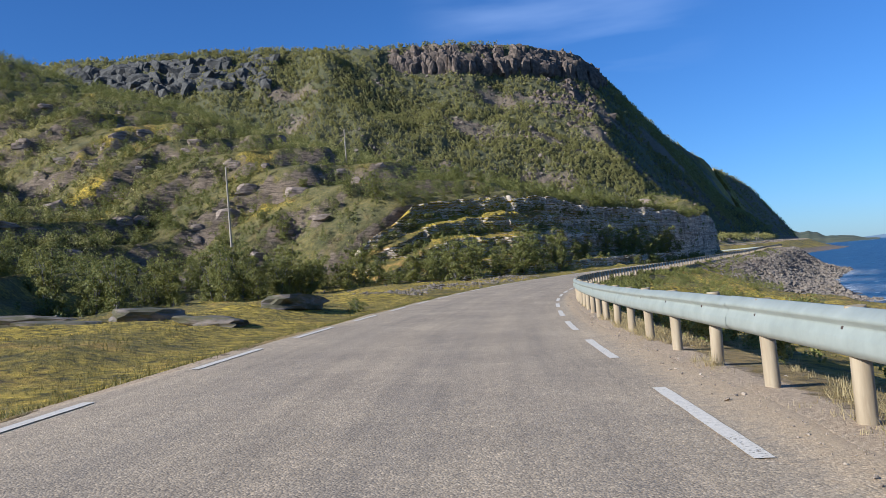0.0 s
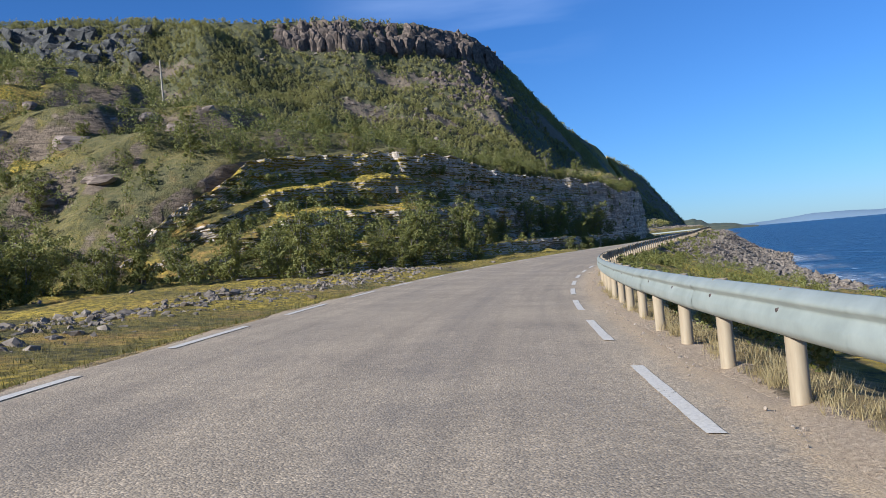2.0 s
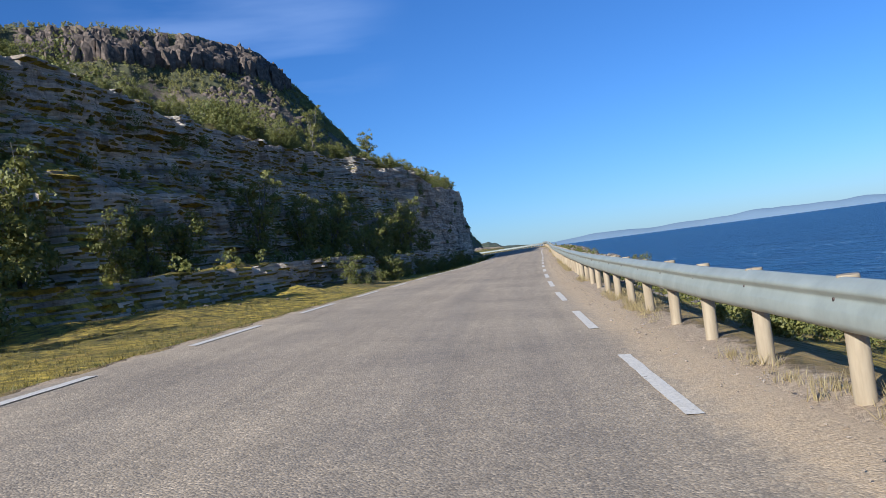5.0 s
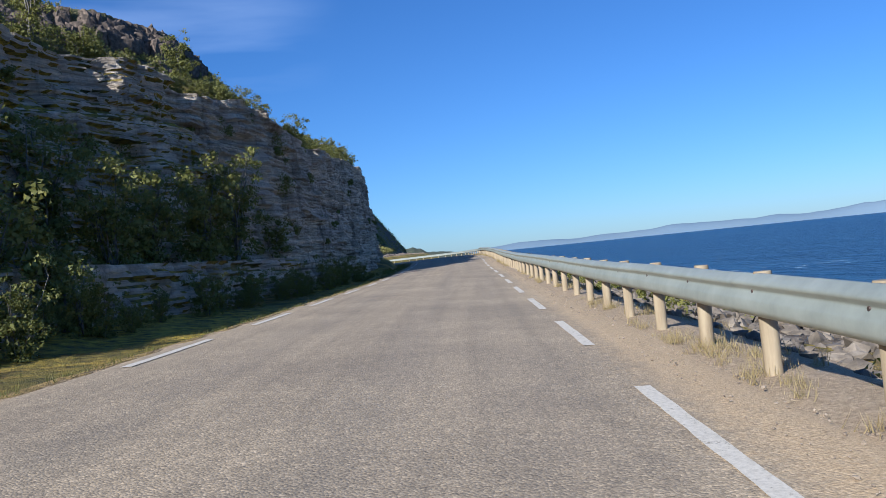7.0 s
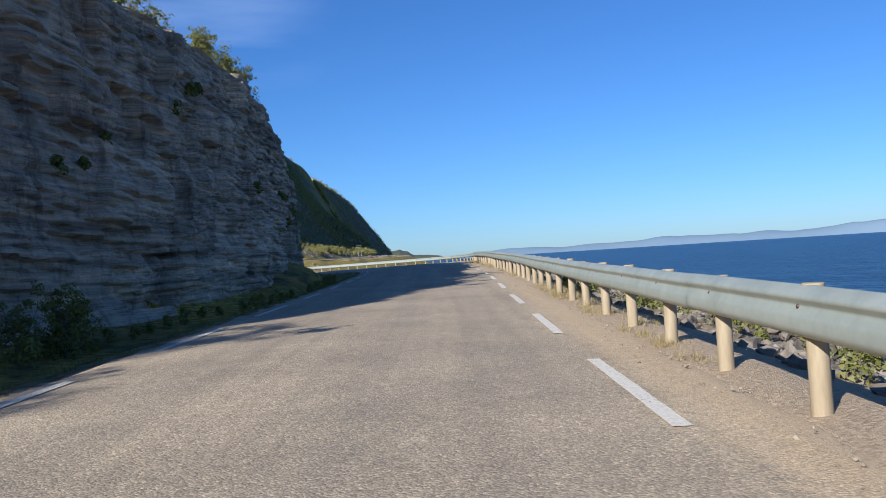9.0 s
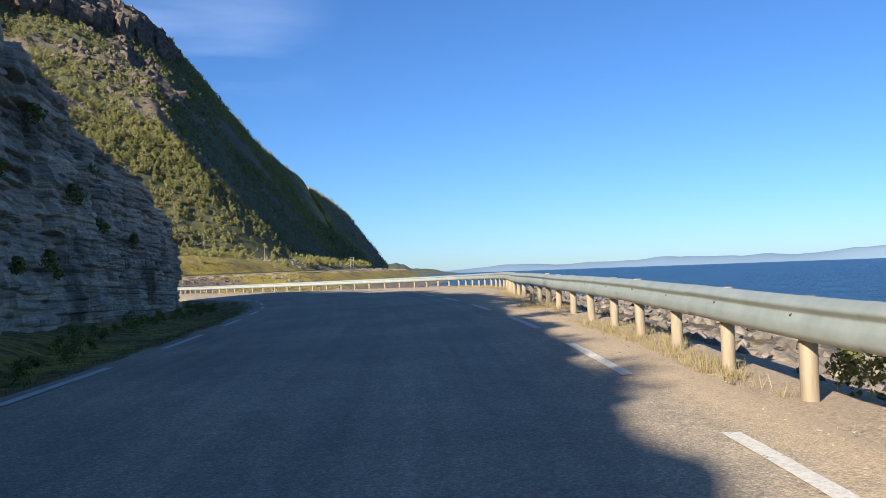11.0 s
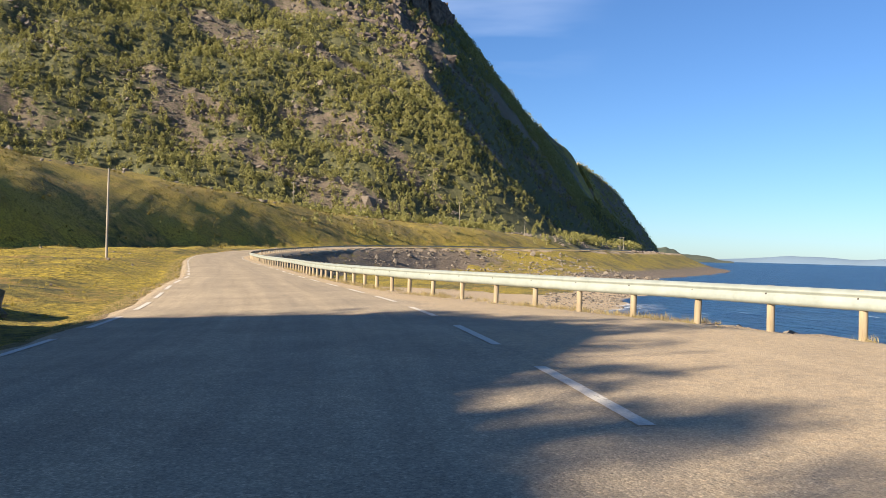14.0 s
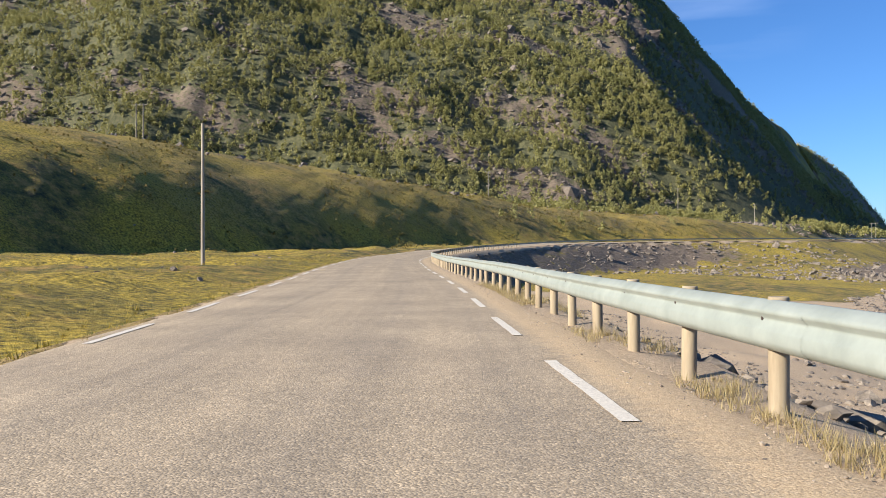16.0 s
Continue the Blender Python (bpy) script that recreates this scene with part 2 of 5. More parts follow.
def ground_height(x, y):
    """Height of the ground for flat arrays, with the road's bed cut in, and some fields for its look."""
    s, n = road_coords(x, y)
    zr, b = road_z(s), bank(s)
    near = np.abs(n)
    # to the sea
    rail, shore = rail_line(s), shore_line(s)
    edge = rail + 0.7
    z_edge = zr - b * 1.3 - 0.10 + 0.7 * lift(s)
    u = np.clip((n - edge) / np.maximum(shore - edge, 2), 0, 3)
    drop = 1 - (1 - np.clip(u, 0, 1)) ** 1.7
    z_sea = z_edge + (SEA_LEVEL - z_edge) * drop - 5.0 * np.clip(u - 1, 0, 1.2)
    # a berm of rubble outside the rail, then the fall to the water
    berm = smooth(132, 152, s) * smooth(322, 300, s)
    out = np.maximum(n - edge, 0)
    z_out = z_edge - 0.25 * np.minimum(out, 4.5)
    fall = np.clip((out - 4.5) / np.maximum(shore - edge - 4.5, 2), 0, 1)
    z_out = z_out + (SEA_LEVEL - z_out) * (1 - (1 - fall) ** 1.5) - 5.0 * np.clip(u - 1, 0, 1.2)
    z_sea = z_sea * (1 - berm) + z_out * berm
    # round the bay: a stony embankment, a green flat and a beach
    bay = smooth(325, 352, s) * smooth(640, 575, s)
    v, high = np.maximum(n - edge, 0), z_edge - SEA_LEVEL
    foot_v = (high - 2.2) / 0.60
    z_bay = z_edge - np.where(v < foot_v, 0.60 * v, high - 2.2 + 2.2 * np.clip((v - foot_v) / np.maximum(shore - edge - foot_v, 4), 0, 1) ** 1.5) - 5.0 * np.clip(u - 1, 0, 1.2)
    z_sea = z_sea * (1 - bay) + z_bay * bay
    rough = smooth(0, 3, n - edge) * (1 - 0.5 * bay)
    z_sea = z_sea + rough * (0.9 * fbm(x / 5, y / 5, 3) + 0.35 * fbm(x / 1.6, y / 1.6, 4))
    shoulder = shoulder_z(s, n)
    z_right = np.where(n < edge, shoulder, z_sea)
    # inland
    shift = left_line(s) + 4.45
    verge = zr - b * np.maximum(n, -6.5 + shift) - 0.05
    ditch = -0.38 * smooth(-5.0, -6.6, n - shift)
    flat = verge + ditch + smooth(-6.5, -12, n - shift) * (0.35 + 0.6 * fbm(x / 9, y / 9, 7) + 0.5 * np.abs(fbm(x / 3.0, y / 3.0, 8)))
    d = signed_distance(x, y, FOOT)
    far = smooth(330, 420, y)
    led, dep, wall = ledge_height(s), ledge_depth(s), wall_height(s)
    on_line = smooth(320, 290, y) * smooth(40, 80, s)
    rise = on_line * (led * smooth(1.7, 2.6, d) + wall * smooth(dep + 1.6 + wall_lean(s), dep + 2.8 + wall_lean(s), d))
    dd = np.maximum(d - on_line * (dep + 3.0 + wall_lean(s)), 0)
    shelf = 0.78 * smooth(122, 146, s) * smooth(262, 236, s) * on_line
    knoll = smooth(180, 205, s) * smooth(258, 240, s) * on_line
    # the last term is a ridge added behind the wall to shade the road
    slope = 0.40 * np.minimum(dd, 60) - 0.40 * shelf * np.minimum(dd, 34) + 0.55 * np.maximum(dd - 60, 0) + 0.1 * knoll * np.minimum(dd, 6) + 1.5 * shelf * smooth(0.5, 3.0, dd) * smooth(206, 190, s) + 3.7 * smooth(212, 228, s) * smooth(264, 250, s) * on_line * smooth(0, 7, dd) * smooth(34, 14, dd)
    slope = slope * (1 - far) + (0.62 + 0.36 * smooth(90, 30, x)) * dd * far
    crest = np.interp(x, [-300, -100, -60, -32, -5, 40, 74, 110, 180, 300], [70, 33, 27, 25, 23, 18.5, 14, 12, 9, 7])
    cap = (30 + 0.52 * np.maximum(-x - 5, 0)) * (1 - far) + crest * far
    slope = np.where(far > 0.5, cap * np.tanh(slope / cap * 1.1), cap * (1 - np.exp(-slope / cap * 1.25)))
    # humps over the rock cutting, added to throw shade across the road
    for hx, hy, high, wide_x, wide_y in ((58, 255, 5.6, 36, 36), (57, 264, 3.6, 30, 20), (53.5, 230, 1.6, 60, 200), (58.5, 216.5, 2.2, 40, 60)):
        slope = slope + high * np.exp(-(x - hx) ** 2 / wide_x - (y - hy) ** 2 / wide_y)
    bumps = np.minimum(dd / 12, 1) * (1 - 0.5 * far) * (3.2 * fbm(x / 22, y / 22, 11) + 1.3 * fbm(x / 6, y / 6, 12))
    # benches of layered rock on the near hill
    hill = slope + bumps
    step = 4.2
    q = hill / step + 0.4 * fbm(x / 30, y / 30, 14)
    bench = (np.floor(q) + smooth(0.58, 0.93, q - np.floor(q))) * step
    terr = smooth(2, 9, dd) * (1 - far) * 0.92 * smooth(262, 244, s)
    hill = hill * (1 - terr) + bench * terr
    inland = np.where(d > 0, flat + rise + hill, flat)
    inland = inland + (1 - smooth(-6, 14, d)) * far * (0.8 * fbm(x / 14, y / 14, 21) + 0.5 * fbm(x / 4.5, y / 4.5, 22))
    # the mountain
    x0, y0, x, y = x, y, x / PEAK, y / PEAK
    m = -signed_distance(x, y, PLATEAU)
    m = m + 16 * fbm(x / 60, y / 60, 31) + 6 * fbm(x / 18, y / 18, 32)
    cliff = 5 + 20 * smooth(-90, -20, x) * smooth(-0.35, 0.1, fbm(x / 45, y / 45, 34)) + 9 * fbm(x / 80, y / 80, 33)
    east = smooth(110, 230, x)
    wide = 235
    t = np.clip(m / wide, -0.3, 1.2)
    side = 212 * np.clip(1 - t, 0, 2) ** (1 + 0.45 * east) + 14 * t * (t - 1) * (1 - east)
    top = np.interp(x, [-400, -150, -20, 60, 150], [224, 223, 231, 236, 239])
    side = side + smooth(-40, -120, x) * (top - 210) * smooth(70, 8, m)
    side = side - 0.55 * np.maximum(x - 178, 0) * smooth(985, 900, y)
    mount = np.where(m < 0, top + 0.02 * np.minimum(-m, 300), np.maximum(top - cliff * smooth(0, 11, m) - 0.2 * m, 0))
    mount = np.where(m > 11, np.minimum(mount, side + 2), mount) + 2.2 * fbm(x / 9, y / 9, 35) + smooth(10, 40, m) * 7.0 * fbm(x / 42, y / 42, 37)
    mount = np.where(m > wide, -50, mount)
    ridge = np.full(x.shape, -60.0)
    for (ax, ay, az), (bx, by, bz) in zip(SPUR, SPUR[1:]):
        u = np.clip(((x - ax) * (bx - ax) + (y - ay) * (by - ay)) / ((bx - ax) ** 2 + (by - ay) ** 2), 0, 1)
        away = np.hypot(x - ax - u * (bx - ax), y - ay - u * (by - ay))
        ridge = np.maximum(ridge, az + u * (bz - az) - 1.35 * np.maximum(away - 3, 0))
    ridge = ridge + 5 * fbm(x / 30, y / 30, 36) + 3.5 * fbm(x / 13, y / 13, 38)
    mount, ridge, x, y = mount * PEAK, ridge * PEAK, x0, y0
    inland = np.where(d > 0, np.maximum(inland, np.maximum(mount, ridge)), np.maximum(inland, ridge))
    z_right = np.maximum(z_right, ridge)
    z = np.where(n > 0, z_right, inland)
    # the roadbed itself lies under the asphalt
    outer = rail - 0.25
    z = np.where((n > left_line(s) - 0.55) & (n < outer), np.where(n > 1.0, shoulder, zr - b * n) - 0.10, z)
    return z, s, n, d, m


def place_on_ground(x, y):
    return float(ground_height(np.array([x]), np.array([y]))[0][0])


# ---- materials ----
def material(name, rough=0.8, metal=0.0):
    mat = bpy.data.materials.new(name)
    mat.use_nodes = True
    tree = mat.node_tree
    shader = tree.nodes["Principled BSDF"]
    shader.inputs["Roughness"].default_value = rough
    shader.inputs["Metallic"].default_value = metal
    return mat, tree, shader


def add(tree, kind, **values):
    node = tree.nodes.new(kind)
    for k, v in values.items():
        node.inputs[k].default_value = v
    return node


def noise_tex(tree, scale, detail=6.0, rough=0.6, coords=None, stretch=None):
    node = add(tree, "ShaderNodeTexNoise", Scale=scale, Detail=detail, Roughness=rough)
    src = coords or position(tree)
    if stretch:
        mp = tree.nodes.new("ShaderNodeMapping")
        mp.inputs["Scale"].default_value = stretch
        tree.links.new(src, mp.inputs["Vector"])
        src = mp.outputs[0]
    tree.links.new(src, node.inputs["Vector"])
    return node.outputs["Fac"]


def position(tree):
    return tree.nodes.new("ShaderNodeNewGeometry").outputs["Position"]


def ramp(tree, fac, stops):
    node = tree.nodes.new("ShaderNodeValToRGB")
    els = node.color_ramp.elements
    while len(els) < len(stops):
        els.new(0.5)
    for e, (p, c) in zip(els, stops):
        e.position, e.color = p, (*c, 1) if len(c) == 3 else c
    tree.links.new(fac, node.inputs[0])
    return node.outputs[0]


def mix(tree, fac, a, b, kind="MIX"):
    node = tree.nodes.new("ShaderNodeMix")
    node.data_type, node.blend_type = "RGBA", kind
    for src, k in ((fac, 0), (a, 6), (b, 7)):
        if isinstance(src, (int, float)):
            node.inputs[k].default_value = src
        elif isinstance(src, tuple):
            node.inputs[k].default_value = (*src, 1)
        else:
            tree.links.new(src, node.inputs[k])
    return node.outputs[2]


def attribute(tree, name):
    node = tree.nodes.new("ShaderNodeAttribute")
    node.attribute_name = name
    return node.outputs["Fac"]


def math_node(tree, op, a, b=0.0, clamp=False):
    node = tree.nodes.new("ShaderNodeMath")
    node.operation, node.use_clamp = op, clamp
    for k, v in enumerate((a, b)):
        if isinstance(v, (int, float)):
            node.inputs[k].default_value = v
        else:
            tree.links.new(v, node.inputs[k])
    return node.outputs[0]


def bump(tree, shader, height, strength=0.5, distance=0.05):
    node = add(tree, "ShaderNodeBump", Strength=strength, Distance=distance)
    tree.links.new(height, node.inputs["Height"])
    tree.links.new(node.outputs[0], shader.inputs["Normal"])


def sharp(tree, fac, lo, hi):
    node = tree.nodes.new("ShaderNodeMapRange")
    node.inputs["From Min"].default_value, node.inputs["From Max"].default_value = lo, hi
    tree.links.new(fac, node.inputs[0])
    return node.outputs[0]


def ground_material():
    mat, tree, sh = material("hillside_ground", 0.95)
    fine, mid, big = noise_tex(tree, 3.0, 9, 0.68), noise_tex(tree, 0.45, 7, 0.65), noise_tex(tree, 0.06, 5)
    grass = ramp(tree, fine, [(0.34, (0.095, 0.075, 0.008)), (0.5, (0.34, 0.245, 0.02)), (0.66, (0.56, 0.40, 0.045))])
    heath = ramp(tree, mid, [(0.36, (0.04, 0.04, 0.012)), (0.5, (0.17, 0.135, 0.024)), (0.62, (0.34, 0.205, 0.05))])
    green = mix(tree, sharp(tree, big, 0.42, 0.6), grass, heath)
    green = mix(tree, 1.0, green, ramp(tree, fine, [(0.3, (0.5, 0.5, 0.5)), (0.5, (1.0, 1.0, 1.0)), (0.7, (1.35, 1.3, 1.2))]), "MULTIPLY")
    moss = noise_tex(tree, 1.1, 8, 0.7)
    green = mix(tree, math_node(tree, "MULTIPLY", sharp(tree, moss, 0.52, 0.62), 0.5), green, ramp(tree, fine, [(0.35, (0.022, 0.027, 0.007)), (0.65, (0.10, 0.10, 0.022))]))
    stone = ramp(tree, noise_tex(tree, 1.0, 10, 0.78, stretch=(0.7, 0.7, 4.0)), [(0.3, (0.035, 0.026, 0.018)), (0.45, (0.12, 0.088, 0.058)), (0.58, (0.24, 0.18, 0.122)), (0.75, (0.38, 0.295, 0.21))])
    under = ramp(tree, noise_tex(tree, 0.8, 9, 0.75), [(0.35, (0.035, 0.038, 0.015)), (0.5, (0.092, 0.09, 0.034)), (0.65, (0.165, 0.142, 0.066))])
    green = mix(tree, attribute(tree, "wood"), green, under)
    wob = math_node(tree, "ADD", attribute(tree, "rock"), math_node(tree, "MULTIPLY", math_node(tree, "SUBTRACT", mid, 0.5), 1.2))
    col = mix(tree, sharp(tree, wob, 0.42, 0.6), green, stone)
    pebble = noise_tex(tree, 22, 5, 0.75)
    gravel = ramp(tree, pebble, [(0.3, (0.22, 0.155, 0.09)), (0.5, (0.42, 0.308, 0.188)), (0.72, (0.60, 0.46, 0.30))])
    dry = ramp(tree, fine, [(0.35, (0.18, 0.12, 0.035)), (0.6, (0.36, 0.25, 0.085))])
    wob = math_node(tree, "ADD", attribute(tree, "dry"), math_node(tree, "MULTIPLY", math_node(tree, "SUBTRACT", fine, 0.5), 1.4))
    col = mix(tree, sharp(tree, wob, 0.4, 0.65), col, dry)
    wob = math_node(tree, "ADD", attribute(tree, "gravel"), math_node(tree, "MULTIPLY", math_node(tree, "SUBTRACT", fine, 0.5), 0.9))
    bare = sharp(tree, wob, 0.42, 0.58)
    col = mix(tree, bare, col, gravel)
    tree.links.new(col, sh.inputs["Base Color"])
    soft = math_node(tree, "MULTIPLY", math_node(tree, "ADD", fine, mid), math_node(tree, "SUBTRACT", 1.0, bare))
    bump(tree, sh, math_node(tree, "ADD", soft, math_node(tree, "MULTIPLY", math_node(tree, "MULTIPLY", pebble, 0.10), bare)), 1.0, 0.22)
    return mat


def asphalt_material():
    mat, tree, sh = material("worn_asphalt", 0.85)
    lane = tree.nodes.new("ShaderNodeCombineXYZ")
    tree.links.new(attribute(tree, "along"), lane.inputs[0])
    tree.links.new(attribute(tree, "across"), lane.inputs[1])
    grain = noise_tex(tree, 38, 4, 0.75)
    base = ramp(tree, grain, [(0.3, (0.25, 0.193, 0.127)), (0.5, (0.375, 0.296, 0.196)), (0.7, (0.52, 0.415, 0.282))])
    cells = add(tree, "ShaderNodeTexVoronoi", Scale=55.0)
    tree.links.new(position(tree), cells.inputs["Vector"])
    tone = tree.nodes.new("ShaderNodeSeparateColor")
    tree.links.new(cells.outputs["Color"], tone.inputs[0])
    base = mix(tree, 1.0, base, ramp(tree, tone.outputs[0], [(0.0, (0.74, 0.74, 0.74)), (0.55, (0.98, 0.98, 0.98)), (0.85, (1.12, 1.11, 1.10)), (1.0, (1.42, 1.40, 1.36))]), "MULTIPLY")
    chips = noise_tex(tree, 7.0, 7, 0.72)
    base = mix(tree, 1.0, base, ramp(tree, chips, [(0.3, (0.86, 0.86, 0.86)), (0.5, (1.0, 1.0, 1.0)), (0.7, (1.13, 1.12, 1.11))]), "MULTIPLY")
    streak = noise_tex(tree, 1.0, 6, 0.65, coords=lane.outputs[0], stretch=(0.07, 2.6, 1.0))
    base = mix(tree, 1.0, base, ramp(tree, streak, [(0.3, (0.82, 0.82, 0.83)), (0.5, (0.99, 0.99, 0.99)), (0.7, (1.10, 1.09, 1.08))]), "MULTIPLY")
    patch = noise_tex(tree, 0.35, 6, 0.65)
    base = mix(tree, 1.0, base, ramp(tree, patch, [(0.35, (0.84, 0.84, 0.85)), (0.65, (1.14, 1.13, 1.11))]), "MULTIPLY")
    wob = math_node(tree, "MULTIPLY", attribute(tree, "track"), math_node(tree, "ADD", sharp(tree, noise_tex(tree, 1.2, 6), 0.35, 0.65), 0.3))
    base = mix(tree, math_node(tree, "MULTIPLY", wob, 0.42), base, mix(tree, 0.6, base, (0.12, 0.11, 0.10)))
    dusty = math_node(tree, "ADD", attribute(tree, "dust"), math_node(tree, "MULTIPLY", math_node(tree, "SUBTRACT", chips, 0.5), 1.5))
    base = mix(tree, math_node(tree, "MULTIPLY", sharp(tree, dusty, 0.3, 0.9), 0.9), base, ramp(tree, grain, [(0.3, (0.30, 0.208, 0.115)), (0.5, (0.50, 0.36, 0.205)), (0.7, (0.68, 0.51, 0.31))]))
    tree.links.new(base, sh.inputs["Base Color"])
    bump(tree, sh, math_node(tree, "SUBTRACT", chips, cells.outputs["Distance"]), 0.4, 0.010)
    return mat


def rock_material():
    mat, tree, sh = material("layered_rock", 0.9)
    strata = noise_tex(tree, 1.0, 9, 0.75, stretch=(0.45, 0.45, 7.0))
    col = ramp(tree, strata, [(0.3, (0.13, 0.105, 0.08)), (0.43, (0.47, 0.39, 0.30)), (0.56, (0.69, 0.58, 0.455)), (0.72, (0.80, 0.685, 0.545))])
    bed = noise_tex(tree, 1.0, 4, 0.6, stretch=(0.08, 0.08, 2.2))
    col = mix(tree, 1.0, col, ramp(tree, bed, [(0.35, (0.62, 0.60, 0.58)), (0.5, (1.0, 1.0, 1.0)), (0.68, (1.35, 1.31, 1.25))]), "MULTIPLY")
    blotch = noise_tex(tree, 0.33, 7, 0.65)
    col = mix(tree, math_node(tree, "MULTIPLY", sharp(tree, blotch, 0.52, 0.64), 0.55), col, (0.12, 0.098, 0.066))
    rust = noise_tex(tree, 0.8, 6, 0.65)
    col = mix(tree, math_node(tree, "MULTIPLY", sharp(tree, rust, 0.57, 0.68), 0.45), col, (0.25, 0.165, 0.10))
    lichen = noise_tex(tree, 4.5, 9, 0.75)
    run = noise_tex(tree, 1.0, 6, 0.7, stretch=(1.5, 1.5, 0.14))
    col = mix(tree, 1.0, col, ramp(tree, run, [(0.36, (0.55, 0.52, 0.49)), (0.46, (0.98, 0.97, 0.95)), (0.7, (1.2, 1.2, 1.18))]), "MULTIPLY")
    col = mix(tree, math_node(tree, "MULTIPLY", sharp(tree, lichen, 0.56, 0.66), 0.5), col, (0.36, 0.34, 0.31))
    tree.links.new(col, sh.inputs["Base Color"])
    crack = noise_tex(tree, 1.0, 7, 0.75, stretch=(2.6, 2.6, 0.3))
    bump(tree, sh, math_node(tree, "ADD", strata, math_node(tree, "ADD", crack, math_node(tree, "MULTIPLY", lichen, 0.7))), 1.0, 0.22)
    return mat


def leaf_material(name, a, b):
    mat, tree, sh = material(name, 0.6)
    rnd = tree.nodes.new("ShaderNodeNewGeometry").outputs["Random Per Island"]
    own = tree.nodes.new("ShaderNodeObjectInfo").outputs["Random"]
    fac = math_node(tree, "ADD", math_node(tree, "MULTIPLY", rnd, 0.7), math_node(tree, "MULTIPLY", own, 0.3))
    col = mix(tree, fac, a, b)
    tree.links.new(col, sh.inputs["Base Color"])
    tr = add(tree, "ShaderNodeBsdfTranslucent")
    tree.links.new(col, tr.inputs["Color"])
    ms = add(tree, "ShaderNodeMixShader", Fac=0.38)
    tree.links.new(sh.outputs[0], ms.inputs[1])
    tree.links.new(tr.outputs[0], ms.inputs[2])
    tree.links.new(ms.outputs[0], tree.nodes["Material Output"].inputs[0])
    return mat


def plain_material(name, stops, scale, rough=0.7, metal=0.0, depth=0.01, stretch=None, strength=0.4):
    mat, tree, sh = material(name, rough, metal)
    f = noise_tex(tree, scale, 7, 0.65, coords=tree.nodes.new("ShaderNodeTexCoord").outputs["Object"], stretch=stretch)
    tree.links.new(ramp(tree, f, stops), sh.inputs["Base Color"])
    bump(tree, sh, f, strength, depth)
    return mat


def paint_material():
    """Road paint worn through to the asphalt in flecks."""
    mat, tree, sh = material("worn_white_paint", 0.75)
    f = noise_tex(tree, 30, 6, 0.7)
    tree.links.new(ramp(tree, f, [(0.3, (0.48, 0.43, 0.35)), (0.6, (0.70, 0.635, 0.53))]), sh.inputs["Base Color"])
    gap = add(tree, "ShaderNodeBsdfTransparent")
    ms = tree.nodes.new("ShaderNodeMixShader")
    tree.links.new(sharp(tree, math_node(tree, "ADD", math_node(tree, "MULTIPLY", f, 0.6), math_node(tree, "MULTIPLY", noise_tex(tree, 3.0, 5, 0.6), 0.5)), 0.37, 0.45), ms.inputs[0])
    tree.links.new(gap.outputs[0], ms.inputs[1])
    tree.links.new(sh.outputs[0], ms.inputs[2])
    tree.links.new(ms.outputs[0], tree.nodes["Material Output"].inputs[0])
    return mat


def sea_material():
    mat, tree, sh = material("sea_water", 0.32)
    sh.inputs["IOR"].default_value = 1.33
    w1 = noise_tex(tree, 0.35, 6, 0.6, stretch=(1.0, 0.45, 1.0))
    w2 = noise_tex(tree, 0.05, 4, 0.55, stretch=(1.0, 0.5, 1.0))
    col = mix(tree, sharp(tree, w2, 0.35, 0.65), (0.001, 0.010, 0.036), (0.003, 0.022, 0.066))
    w3 = noise_tex(tree, 1.3, 5, 0.65, stretch=(1.0, 0.4, 1.0))
    col = mix(tree, math_node(tree, "MULTIPLY", sharp(tree, math_node(tree, "ADD", w1, math_node(tree, "MULTIPLY", w3, 0.5)), 0.70, 0.88), 0.85), col, (0.014, 0.06, 0.125))
    cap = sharp(tree, math_node(tree, "ADD", w1, math_node(tree, "MULTIPLY", w2, 0.4)), 0.88, 0.95)
    col = mix(tree, cap, col, (0.7, 0.75, 0.78))
    tree.links.new(col, sh.inputs["Base Color"])
    bump(tree, sh, math_node(tree, "ADD", w1, math_node(tree, "MULTIPLY", w2, 2.0)), 1.0, 1.2)
    return mat


M_GROUND, M_ASPHALT, M_ROCK, M_SEA = ground_material(), asphalt_material(), rock_material(), sea_material()
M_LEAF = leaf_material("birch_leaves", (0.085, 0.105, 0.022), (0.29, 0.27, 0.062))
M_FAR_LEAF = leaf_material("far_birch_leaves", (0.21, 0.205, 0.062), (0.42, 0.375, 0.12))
M_BARK = plain_material("birch_bark", [(0.35, (0.06, 0.05, 0.04)), (0.6, (0.22, 0.2, 0.17))], 9)
M_STEEL = plain_material("galvanised_steel", [(0.3, (0.25, 0.272, 0.24)), (0.7, (0.345, 0.367, 0.325))], 2.5, 0.5, 0.12, 0.002)
M_POST = plain_material("weathered_post_wood", [(0.3, (0.21, 0.155, 0.09)), (0.55, (0.35, 0.28, 0.18)), (0.75, (0.45, 0.375, 0.26))], 6, 0.85, 0, 0.01, (1, 1, 0.12))
M_POLE = plain_material("grey_pole_wood", [(0.3, (0.2, 0.17, 0.13)), (0.7, (0.4, 0.35, 0.27))], 4, 0.85, 0, 0.01, (1, 1, 0.1))
M_BOLT = plain_material("rusty_bolt", [(0.3, (0.05, 0.035, 0.03)), (0.7, (0.12, 0.09, 0.08))], 20, 0.6, 0.5)
M_PAINT = paint_material()
